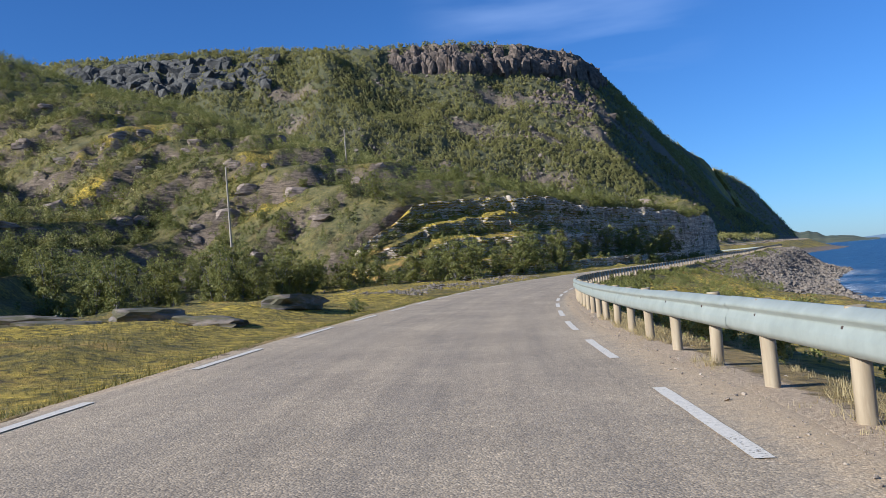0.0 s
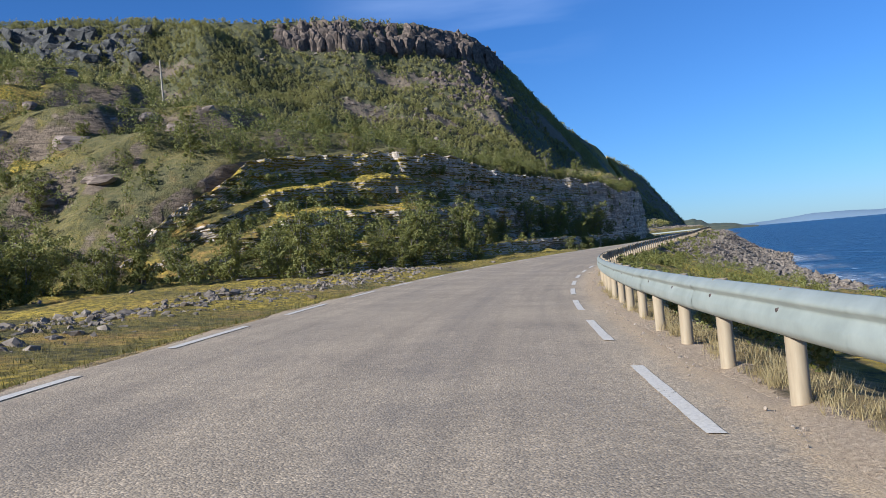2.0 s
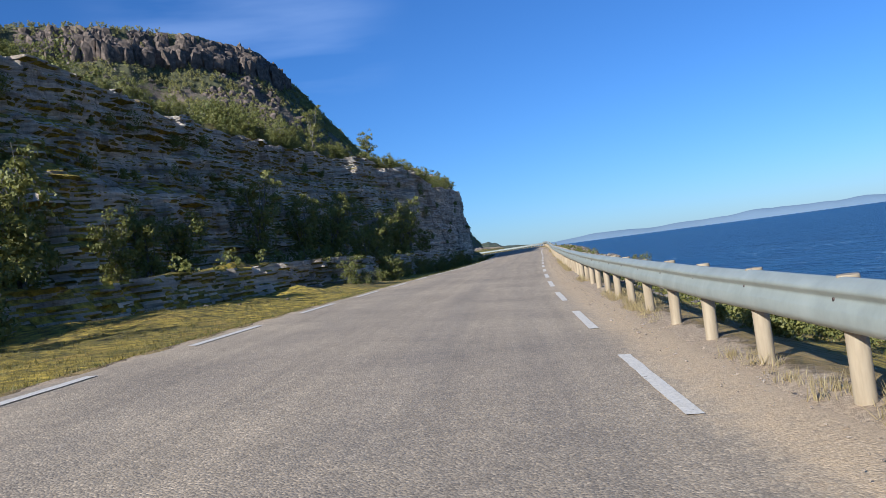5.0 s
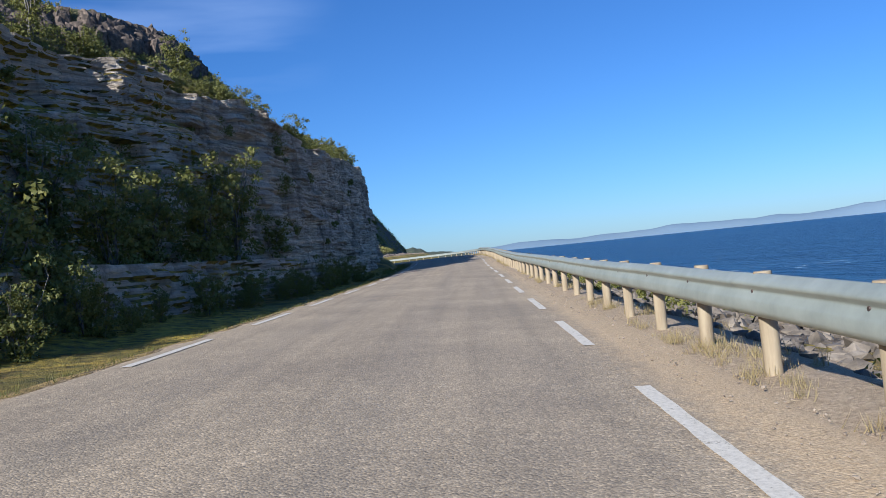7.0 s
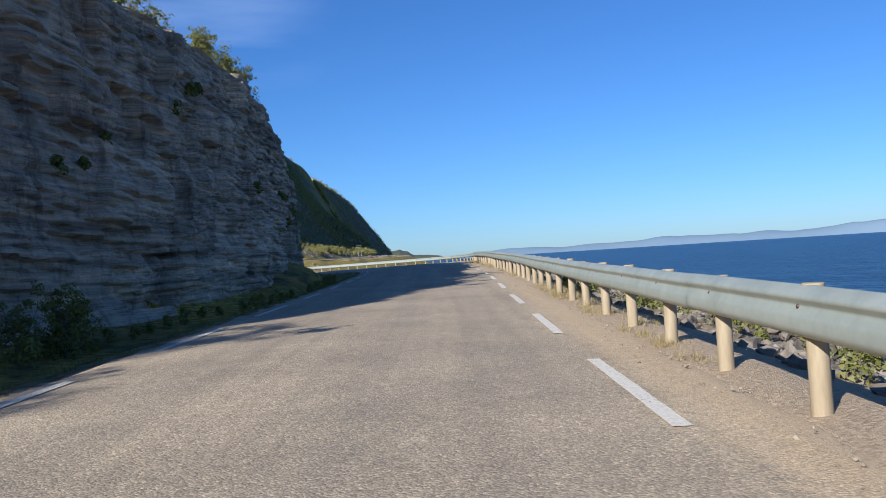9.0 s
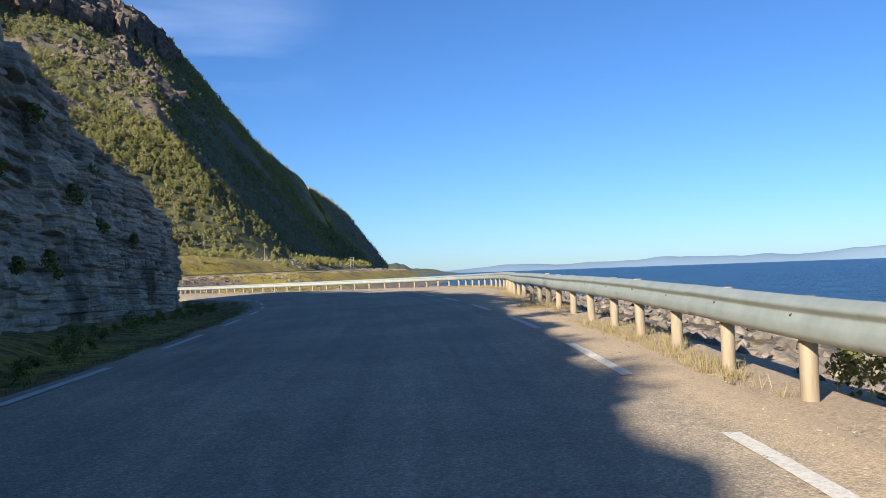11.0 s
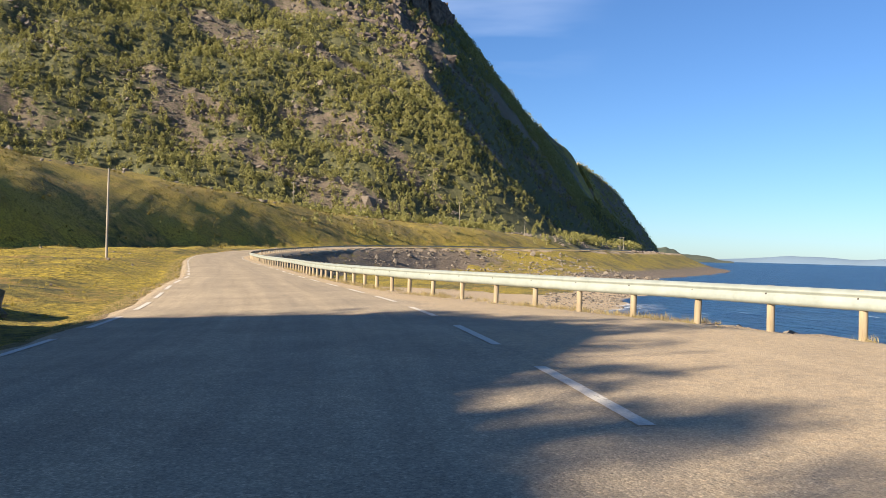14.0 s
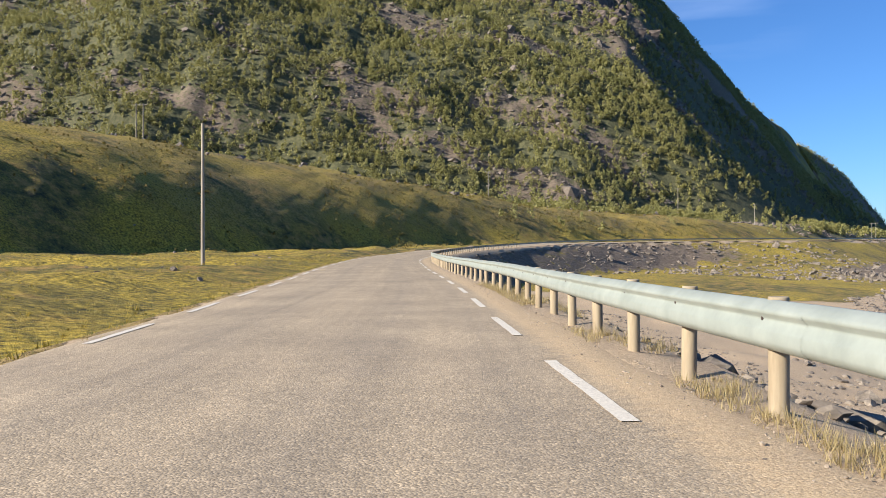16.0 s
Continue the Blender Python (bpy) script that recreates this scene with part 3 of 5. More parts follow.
M_STONE = plain_material("broken_stone", [(0.3, (0.07, 0.055, 0.043)), (0.5, (0.175, 0.14, 0.108)), (0.7, (0.30, 0.247, 0.195))], 3, 0.9, 0, 0.05)
M_CLIFF = plain_material("brown_cliff_rock", [(0.3, (0.04, 0.033, 0.027)), (0.5, (0.12, 0.09, 0.068)), (0.7, (0.25, 0.185, 0.135))], 0.25, 0.95, 0, 0.6, None, 0.8)
M_CRAG = plain_material("pinkish_outcrop_rock", [(0.3, (0.06, 0.045, 0.035)), (0.46, (0.19, 0.145, 0.112)), (0.7, (0.40, 0.315, 0.245))], 1.1, 0.95, 0, 0.15, (0.5, 0.5, 3.0), 0.8)
M_DARK = plain_material("dark_crag_rock", [(0.3, (0.03, 0.03, 0.028)), (0.5, (0.07, 0.067, 0.06)), (0.7, (0.13, 0.12, 0.105))], 0.35, 0.95, 0, 0.5, None, 0.8)
M_SLAB = plain_material("mossy_slab_rock", [(0.3, (0.05, 0.05, 0.018)), (0.47, (0.10, 0.088, 0.05)), (0.55, (0.15, 0.122, 0.095)), (0.7, (0.24, 0.195, 0.155))], 1.6, 0.95, 0, 0.12, (0.5, 0.5, 2.5), 0.8)
M_PALE = plain_material("pale_boulder", [(0.3, (0.09, 0.075, 0.06)), (0.5, (0.17, 0.142, 0.118)), (0.7, (0.27, 0.225, 0.19))], 1.5, 0.9, 0, 0.08)
M_BEACH = plain_material("beach_stone", [(0.3, (0.07, 0.057, 0.043)), (0.5, (0.17, 0.138, 0.104)), (0.7, (0.31, 0.258, 0.197))], 3, 0.9, 0, 0.05)
M_GRIT = plain_material("shoulder_grit", [(0.3, (0.15, 0.115, 0.08)), (0.5, (0.27, 0.215, 0.155)), (0.7, (0.40, 0.335, 0.255))], 9, 0.9, 0, 0.01)
M_DRY = leaf_material("dry_grass", (0.28, 0.21, 0.085), (0.50, 0.40, 0.19))
M_HEATH = leaf_material("heath_leaves", (0.09, 0.085, 0.014), (0.26, 0.19, 0.04))
M_TUSSOCK = leaf_material("tussock_grass", (0.21, 0.165, 0.018), (0.50, 0.365, 0.05))
M_GRASS = leaf_material("green_grass", (0.06, 0.08, 0.014), (0.17, 0.16, 0.03))


# ---- mesh helpers ----
def grid_mesh(name, pts, mat, fields=(), floor=None):
    """A sheet from an array of places, rows by columns."""
    r, c = pts.shape[:2]
    k = np.arange(r * c).reshape(r, c)
    faces = np.stack([k[:-1, :-1], k[:-1, 1:], k[1:, 1:], k[1:, :-1]], -1).reshape(-1, 4)
    if floor is not None:
        faces = faces[pts.reshape(-1, 3)[faces, 2].max(1) > floor]
    me = raw_mesh(name, pts.reshape(-1, 3), faces, mat, True)
    for key, values in fields:
        a = me.attributes.new(key, "FLOAT", "POINT")
        a.data.foreach_set("value", np.asarray(values, np.float32).ravel())
    return me


def raw_mesh(name, verts, faces, mat, smooth_shade=False):
    verts, faces = np.asarray(verts, np.float32), np.asarray(faces, np.int32)
    me = bpy.data.meshes.new(name)
    me.vertices.add(len(verts))
    me.vertices.foreach_set("co", verts.ravel())
    k = faces.shape[1]
    me.loops.add(faces.size)
    me.loops.foreach_set("vertex_index", faces.ravel())
    me.polygons.add(len(faces))
    me.polygons.foreach_set("loop_start", np.arange(0, faces.size, k, dtype=np.int32))
    me.polygons.foreach_set("use_smooth", np.full(len(faces), smooth_shade))
    me.update(calc_edges=True)
    me.materials.append(mat)
    return me


def from_bmesh(name, bm, mat, smooth_shade=False):
    me = bpy.data.meshes.new(name)
    bm.to_mesh(me)
    bm.free()
    for p in me.polygons:
        p.use_smooth = smooth_shade
    me.materials.append(mat)
    return me


def child(name, me, parent, m=None, label=""):
    ob = new(name, me)
    ob.parent = parent
    if m is not None:
        ob.matrix_basis = m
    if label:
        tagged(ob, label)
    return ob


# ---- ground sheet ----
def stretch_lines(lo, hi, step, low_end, high_end, grow, limit):
    mid = list(np.arange(lo, hi, step))
    a, st, left = lo, step, []
    while a > low_end:
        st = min(st * grow, limit if a > -520 else 45)
        a -= st
        left.append(a)
    b, st, rightward = mid[-1], step, []
    while b < high_end:
        st = min(st * grow, limit if b < 1250 else (13 if b < 1720 else 45))
        b += st
        rightward.append(b)
    return np.array(left[::-1] + mid + rightward)


gx = stretch_lines(-78, 112, 0.85, -1400, 760, 1.06, 7)
gy = stretch_lines(2, 400, 0.95, -300, 1900, 1.06, 6.5)
GX, GY = np.meshgrid(gx, gy)
gz, gs, gn, gd, gm = ground_height(GX.ravel(), GY.ravel())
Z = gz.reshape(GX.shape)
grad = np.hypot(np.gradient(Z, gy, axis=0), np.gradient(Z, gx, axis=1)).ravel()
edge_n = rail_line(gs)
rocky = smooth(0.9, 1.4, grad + 0.3 * fbm(GX.ravel() / 7, GY.ravel() / 7, 55)) * (gd > 0) * (gm > 240) * (GY.ravel() < 380) * 0.6
seaside = smooth(np.where(gs < 330, 0.02, 0.45), np.where(gs < 330, 0.2, 0.85), (gn - edge_n) / np.maximum(shore_line(gs) - edge_n, 1)) * (gn > 0) * smooth(120, 150, gs)
gbay = smooth(325, 352, gs) * smooth(640, 575, gs) * (gn > 0)
gemb = (gn - edge_n) < (np.interp(gs, PRO[:, 0], PRO[:, 1]) + 5.5) / 0.60
seaside = seaside * (1 - gbay) + gbay * np.maximum(0.62 * gemb, 0.0 * smooth(0.72, 0.86, (gn - edge_n) / np.maximum(shore_line(gs) - edge_n, 1) + 0.2 * fbm(GX.ravel() / 12, GY.ravel() / 12, 54)))
seaside = np.maximum(seaside, smooth(0.75, 0.95, (gn - edge_n) / np.maximum(shore_line(gs) - edge_n, 1)) * (gn > 0))
cliffband = smooth(20, 9, gm) * smooth(-4, 0, gm) * smooth(-90, -20, GX.ravel()) * smooth(-0.2, 0.25, fbm(GX.ravel() / 25, GY.ravel() / 25, 53) + 0.15)
scree = smooth(0.10, 0.24, fbm(GX.ravel() / 80, GY.ravel() / 26, 51)) * smooth(12, 30, gm) * smooth(236, 215, gm)
rocky = np.clip(rocky + 0.3 * smooth(515, 560, gs) * smooth(2, 4, gn - edge_n) + seaside + cliffband + 0.6 * scree, 0, 1)
gravel = smooth(-5.6, -5.0, gn) * smooth(edge_n + 0.9 + 1.8 * smooth(130, 150, gs), edge_n - 0.3 + 1.3 * smooth(130, 150, gs), gn)
gln = gn - (left_line(gs) + 4.45)
gravel = np.where(gn > 0, gravel, smooth(-5.4, -4.9, gln))
beach = gbay * (~gemb) * np.maximum(smooth(445, 425, gs + 9 * fbm(GX.ravel() / 12, GY.ravel() / 12, 59)), smooth(17, 12, shore_line(gs) - gn + 5 * fbm(GX.ravel() / 9, GY.ravel() / 9, 57)))
bare_bank = smooth(300, 318, gs) * smooth(400, 360, gs) * smooth(edge_n, edge_n + 1.5, gn) * smooth(edge_n + 22, edge_n + 12, gn)
gravel = np.maximum(np.maximum(gravel, bare_bank * 0.6), beach * 0.85)
terrace = smooth(395, 430, GY.ravel()) * (gn < -5) * (gm > 238) * (0.30 * smooth(-2, 8, gd) + 0.15)
dry = terrace + smooth(-7.0, -5.5, gln) * (gn < 0) * 0.7 + smooth(edge_n - 1.0, edge_n - 0.2, gn) * smooth(edge_n + 2.5, edge_n + 1.0, gn) * 0.7
ground = new("ground", grid_mesh("ground", np.stack([GX, GY, Z], -1), M_GROUND, [("rock", rocky), ("gravel", gravel), ("dry", dry), ("wood", smooth(238, 226, gm) * (gd > 0) + 0.75 * smooth(3, 9, gd) * (gm > 240) * smooth(345, 325, GY.ravel()) * smooth(-0.45, -0.05, fbm(GX.ravel() / 9, GY.ravel() / 9, 58) + 0.1))], SEA_LEVEL - 3.5))
tagged(ground, "coastal hillside of moss, heath, grass and grey rock", "ground", kind="structure")

# ---- sea ----
lines = np.r_[-6000, -3000, -1500, -800, np.arange(-400, 1401, 100), 2500, 4000, 7000]
SX, SY = np.meshgrid(lines, lines)
sea = new("water", grid_mesh("water", np.stack([SX, SY, np.full(SX.shape, SEA_LEVEL)], -1), M_SEA))
tagged(sea, "dark blue wind-ruffled sea with small whitecaps", "sea", kind="structure")

# ---- surf along the shore ----
def surf_material():
    mat, tree, sh = material("white_surf", 0.6)
    sh.inputs["Base Color"].default_value = (0.82, 0.86, 0.88, 1)
    gap = add(tree, "ShaderNodeBsdfTransparent")
    ms = tree.nodes.new("ShaderNodeMixShader")
    lace = math_node(tree, "MULTIPLY", attribute(tree, "foam"), sharp(tree, noise_tex(tree, 0.9, 8, 0.72), 0.45, 0.62), True)
    tree.links.new(lace, ms.inputs[0])
    tree.links.new(gap.outputs[0], ms.inputs[1])
    tree.links.new(sh.outputs[0], ms.inputs[2])
    tree.links.new(ms.outputs[0], tree.nodes["Material Output"].inputs[0])
    return mat


fs_ = np.arange(90, 420, 1.5)
fo = np.array([-3.0, -1.5, 0.0, 1.5, 3.0, 4.5, 6.5, 9.0])
FS, FO = np.meshgrid(fs_, fo, indexing="ij")
breaks = fbm(FS / 14, FS * 0, 73)
fp = on_road(FS, shore_line(FS) + FO + 2.0 * fbm(FS / 9, FS * 0, 72))
fp[..., 2] = SEA_LEVEL + 0.06 + 0.15 * np.exp(-((FO - 2.5) / 1.5) ** 2)
foam = np.clip(np.exp(-((FO - 1.0) / 2.6) ** 2) * (0.45 + 1.2 * breaks) + 0.35 * np.exp(-((FO - 6) / 1.2) ** 2) * (breaks > 0.05), 0, 1)
foam[:, 0] = foam[:, -1] = 0
tagged(new("surf", grid_mesh("surf", fp, surf_material(), [("foam", foam)])), "broken white surf washing along the stony shore", "surf", kind="structure")

# ---- road ----
road_s = np.arange(-70, 900, 1.0)
cross = np.array([-4.95, -4.75, -4.6, -3.7, -2.9, -2.2, -1.5, -0.9, -0.2, 0.5, 1.0, 1.6, 1.8, 2.0])
cross_up = np.array([-0.07, -0.01, 0.0, 0.01, 0.015, 0.02, 0.025, 0.02, 0.015, 0.01, 0.005, 0, -0.005, -0.06])
RS, RN = np.meshgrid(road_s, cross, indexing="ij")
ragged = np.zeros(RN.shape)
ragged[:, :2] = (0.12 * fbm(road_s / 1.5, road_s * 0, 61))[:, None]
ragged[:, -2:] = (0.12 * fbm(road_s / 1.5, road_s * 0, 62))[:, None]
widen = right_line(RS) - 1.2
widen = widen + np.clip(rail_line(RS) - 1.3 - right_line(RS) - 0.6, 0, 9) * smooth(232, 250, RS) * smooth(304, 290, RS)
shift = np.where(RN > 0, widen, 0) * np.clip(RN / 1.6, 0, 1) + np.where(RN < 0, left_line(RS) + 4.45, 0) * np.clip(-RN / 4.6, 0, 1)
at = RN + shift
at[:, -3] = np.minimum(at[:, -3], rail_line(road_s) - 0.7)
at[:, -2], at[:, -1] = rail_line(road_s) - 0.35, rail_line(road_s) + 0.05
shift = at - RN
pts = on_road(RS, RN + ragged + shift)
pts[..., 2] = road_z(RS) - bank(RS) * np.minimum(RN + shift, 1.5) + cross_up[None, :]
out_n = RN[:, -2:] + shift[:, -2:]
pts[:, -2:, 2] = shoulder_z(RS[:, -2:], out_n) + np.array([0.012, -0.09])
track = np.exp(-((RN + 0.75) / 0.35) ** 2) + np.exp(-((RN - 0.6) / 0.35) ** 2) * 0.7 + np.exp(-((RN + 2.9) / 0.4) ** 2) * 0.7
road = new("road", grid_mesh("road", pts, M_ASPHALT, [("track", track), ("along", RS), ("across", RN + shift), ("dust", smooth(right_line(RS) + 0.05, right_line(RS) + 0.5, RN + shift) * (1 - 0.42 * smooth(236, 250, RS) * smooth(306, 292, RS)) + 0.5 * smooth(-4.4, -4.8, RN))]))
tagged(road, "pale worn asphalt coast road with coarse grain", "road", kind="structure")


def road_top(s, n):
    """Height of the asphalt's surface, from the rows of the road on either side of s."""
    out = np.empty(s.shape)
    for i in np.ndindex(s.shape):
        r = int(np.floor(s[i] - road_s[0]))
        w = s[i] - road_s[r]
        out[i] = (1 - w) * np.interp(n[i], at[r], pts[r, :, 2]) + w * np.interp(n[i], at[r + 1], pts[r + 1, :, 2])
    return out


def dash_mesh(name, s0, length, line_fn, width=0.14):
    ss = np.linspace(s0, s0 + length, 23)
    nn = line_fn(ss)
    rim = 0.010 * np.stack([fbm(ss * 3, ss * 0 + k, 64) for k in range(2)], 1)
    cols = np.stack([-width / 2 + rim[:, 0], 0 * ss, width / 2 + rim[:, 1]], 1)
    p = on_road(ss[:, None] + 0 * cols, nn[:, None] + cols)
    p[..., 2] = road_top(ss[:, None] + 0 * cols, nn[:, None] + cols) + 0.009
    return grid_mesh(name, p, M_PAINT)


def dash_end(k):
    """Where along the road the painted dash of that number ends: the spacing was never quite even."""
    return float(np.interp(k, [-10, 0, 1, 11, 24, 32, 41, 46, 51, 53, 153], [-51.5, 8.75, 15.0, 72.3, 152.3, 199.0, 253.8, 284.3, 312.2, 324.0, 924]))


for k in range(-4, 80):
    for fn in (right_line, left_line):
        child("road_marking", dash_mesh("road_marking", dash_end(k) - 3.25, 3.25, fn), road)


# ---- guard rail: corrugated beam on round posts ----
BEAM = [(0.03, 0.848), (0.015, 0.846), (-0.048, 0.79), (-0.062, 0.772), (-0.064, 0.757), (-0.055, 0.742), (-0.024, 0.712), (-0.02, 0.70), (-0.026, 0.688), (-0.058, 0.632), (-0.066, 0.610), (-0.068, 0.545), (-0.058, 0.518), (-0.02, 0.48), (0.0, 0.472)]


def beam_mesh(s0, s1):
    ss = np.linspace(s0, s1, max(int((s1 - s0) / 0.7), 3))
    prof = np.array(BEAM + [(n + 0.012, z) for n, z in BEAM[::-1]] + BEAM[:1])
    wave = 0.012 * fbm(ss / 5, ss * 0, 71) + 0.008 * math.sin(s0 * 1.7)
    nn = rail_line(ss)[:, None] + prof[None, :, 0] + wave[:, None]
    p = on_road(ss[:, None] + 0 * nn, nn)
    p[..., 2] = (road_z(ss) - bank(ss) * 1.3 + lift(ss))[:, None] + prof[None, :, 1] + wave[:, None]
    return grid_mesh("beam", p, M_STEEL)


def round_post(height, radius, seed):
    rng = np.random.default_rng(seed)
    bm = bmesh.new()
    rings, sides = [0.0, height * 0.5, height - 0.012, height], 12
    loops = []
    for i, z in enumerate(rings):
        r = radius * (0.95 if i == 3 else 1.0)
        loops.append([bm.verts.new((r * math.cos(a) * (1 + 0.02 * rng.normal()), r * math.sin(a), z)) for a in np.linspace(0, 2 * math.pi, sides, endpoint=False)])
    for a, b in zip(loops, loops[1:]):
        for k in range(sides):
            bm.faces.new((a[k], a[(k + 1) % sides], b[(k + 1) % sides], b[k]))
    bm.faces.new(loops[-1])
    me = from_bmesh("post", bm, M_POST, True)
    me.polygons[len(me.polygons) - 1].use_smooth = False
    return me


guard_rail = tagged(new("guard_rail"), "long grey-green galvanised guard rail on round wooden posts", "guard rail")
guard_rail.location = on_road(0, rail_line(0)).tolist()
undo = Matrix.Translation(guard_rail.location).inverted()
POSTS = [round_post(1.48, 0.078, k) for k in range(4)]
def bolt_mesh():
    bm = bmesh.new()
    bmesh.ops.create_cone(bm, cap_ends=True, segments=8, radius1=0.022, radius2=0.016, depth=0.022)
    return from_bmesh("bolt", bm, M_BOLT)


BOLT = bolt_mesh()
pick = random.Random(5)
rail_s = np.arange(-27, 500, 0.25)
rail_arc = np.r_[0, np.cumsum(np.linalg.norm(np.diff(on_road(rail_s, rail_line(rail_s))[:, :2], axis=0), axis=1))]
for k in range(0, 264):
    s0 = float(np.interp(float(np.interp(6.45, rail_s, rail_arc)) + (k - 16) * 2.012, rail_arc, rail_s))
    p = on_road(s0, rail_line(s0) + 0.10)
    z = road_z(s0) - bank(s0) * 1.3 + float(lift(s0)) + 0.85 - 1.48 + pick.uniform(-0.012, 0.012)
    m = pose(p[0], p[1], z, pick.uniform(-1.2, 1.2), pick.uniform(-1.2, 1.2), pick.uniform(0, 360))
    child("post", POSTS[k % 4], guard_rail, undo @ m)
    if s0 < 345:
        q = on_road(s0, rail_line(s0) - 0.025)
        ahead = on_road(s0 + 0.3, rail_line(s0 + 0.3)) - on_road(s0 - 0.3, rail_line(s0 - 0.3))
        a = math.degrees(math.atan2(ahead[1], ahead[0]))
        child("bolt", BOLT, guard_rail, undo @ pose(q[0], q[1], z + 1.48 - 0.166, 0, 0, a) @ pose(0, 0, 0, -90, 0, 0))
for k in range(0, 130):
    s0 = -27 + k * 4.04
    child("beam", beam_mesh(s0, s0 + 4.06), guard_rail, undo)
far_rail = tagged(new("guard_rail"), "pale distant guard rail along the far side of the bay", "guard rail")
for k in range(18):
    child("beam", beam_mesh(498 + k * 16, 498 + k * 16 + 16.1), far_rail)

# ---- layered rock wall beside the road ----
def rock_sheet(name, s, n0, base, height, lean, rows_n, seed, amount):
    """A face of layered rock: ledges jut out layer by layer, joints run down it."""
    rows = []
    for i in range(rows_n):
        u = i / (rows_n - 1)
        z = base + height * u
        layer = (z + 0.035 * s + 0.25 * fbm(s / 9, z * 0, seed)) / 0.24
        lay = np.floor(layer)
        part = layer - lay
        shift_ = 5.3 * lattice(lay, lay * 0, seed + 9)
        jut = 0.20 * lattice(np.floor(s / 1.9 + shift_), lay, seed + 1) + 0.12 * lattice(np.floor(s / 0.7 + 2.0 * shift_), lay, seed + 2) + 0.08 * value_noise(s * 1.1, z * 3.0, seed + 10)
        jut = jut * 0.75 + 0.10 * lattice(lay, lay * 0, seed + 8) - 0.12 * smooth(0.6, 0.95, part)
        column = s / 1.6 + 0.5 * value_noise(z / 2.2, s / 9, seed + 6)
        block = np.floor(column)
        joints = 0.62 * lattice(block, np.floor(lay / 9 + 0.5 * lattice(block, block * 0, seed + 11)), seed + 7)
        gap = np.abs(column - block - 0.5) * 2
        jut = jut + (0.55 + 0.9 * smooth(195, 180, s)) * fbm(s / 9, z / 5, seed + 3) + 0.22 * fbm(s / 2.2, z / 6, seed + 4, 3) + joints * 0.75 - 0.26 * smooth(0.84, 1.0, gap) * (lattice(block, np.floor(lay / 5), seed + 12) > -0.3)
        wave = 0.07 * fbm(s / 7, s * 0, seed + 13)
        back_off = lean * (0.22 * u + 0.22 * smooth(0.2, 0.27, u + wave) + 0.32 * smooth(0.46, 0.54, u - wave) + 0.24 * smooth(0.73, 0.79, u + wave)) if np.ndim(lean) else lean * u
        q = on_road(s, n0 - back_off + jut * amount)
        q[:, 2] = z + 0.05 * fbm(s / 0.8, z / 0.3, seed + 5)
        rows.append(q)
    back = on_road(s, n0 - lean - 3.0)
    back[:, 2] = rows[-1][:, 2] - 1.8
    rows.append(back)
    me = grid_mesh(name, np.stack(rows), M_ROCK)
    me.materials.append(M_GROUND)
    for p in me.polygons:
        p.use_smooth = False
        p.material_index = 1 if abs(p.normal.z) > (0.42 if p.center.y < 138 else 0.72) and p.center.y < 176 else 0
    return me


foot_line = spline(FOOT[3:22], 0.25)
foot_s, foot_n = road_coords(foot_line[:, 0], foot_line[:, 1])
order = np.argsort(foot_s)
ws = np.arange(96, 203, 0.28)
wn = np.interp(ws, foot_s[order], foot_n[order])
wbase = road_z(ws) - bank(ws) * -6.5 - 0.75
grow = np.clip(ledge_height(ws) / 1.2, 0.2, 1)
tagged(new("rock_ledge", rock_sheet("rock_ledge", ws, wn - 0.45, wbase, ledge_height(ws) + 0.72, 0.4, 26, 80, 0.8 * grow)), "low ledge of layered grey rock beside the verge", "rock ledge", kind="structure")
ws = np.arange(99, 285.6, 0.2)
wn = np.interp(ws, foot_s[order], foot_n[order])
wbase = road_z(ws) - bank(ws) * -6.5 - 0.75 + ledge_height(ws)
tagged(new("rock_wall", rock_sheet("rock_wall", ws, wn - ledge_depth(ws) - 0.75, wbase, wall_height(ws) + 0.72, 0.3 + 0.07 * np.maximum(wall_height(ws) - 4, 0) + wall_lean(ws), 130, 90, 0.9 - 0.22 * smooth(186, 200, ws))), "tall grey layered rock cutting with ledges and joints", "rock wall", kind="structure")

def cut_rocks(half, rg, level=2, chips=6):
    """Angular stones: balls cut by faces along the bedding, the joints and some chance breaks."""
    bm = bmesh.new()
    bmesh.ops.create_icosphere(bm, subdivisions=level, radius=1)
    base = np.array([v.co[:] for v in bm.verts])
    tri = np.array([[v.index for v in f.verts] for f in bm.faces])
    bm.free()
    n = len(half)
    axes = np.vstack([np.eye(3), -np.eye(3)])
    nrm = np.concatenate([np.repeat(axes[None], n, 0) + 0.16 * rg.normal(size=(n, 6, 3)), rg.normal(size=(n, chips, 3))], 1)
    nrm /= np.linalg.norm(nrm, axis=2)[:, :, None]
    off = np.concatenate([np.ones((n, 6)), rg.uniform(0.95, 1.45, (n, chips))], 1)
    r = (off[:, :, None] / np.maximum(nrm @ base.T, 0.05)).min(1)
    r *= 1 + 0.05 * rg.normal(size=r.shape)
    return base[None] * r[..., None] * half[:, None], tri


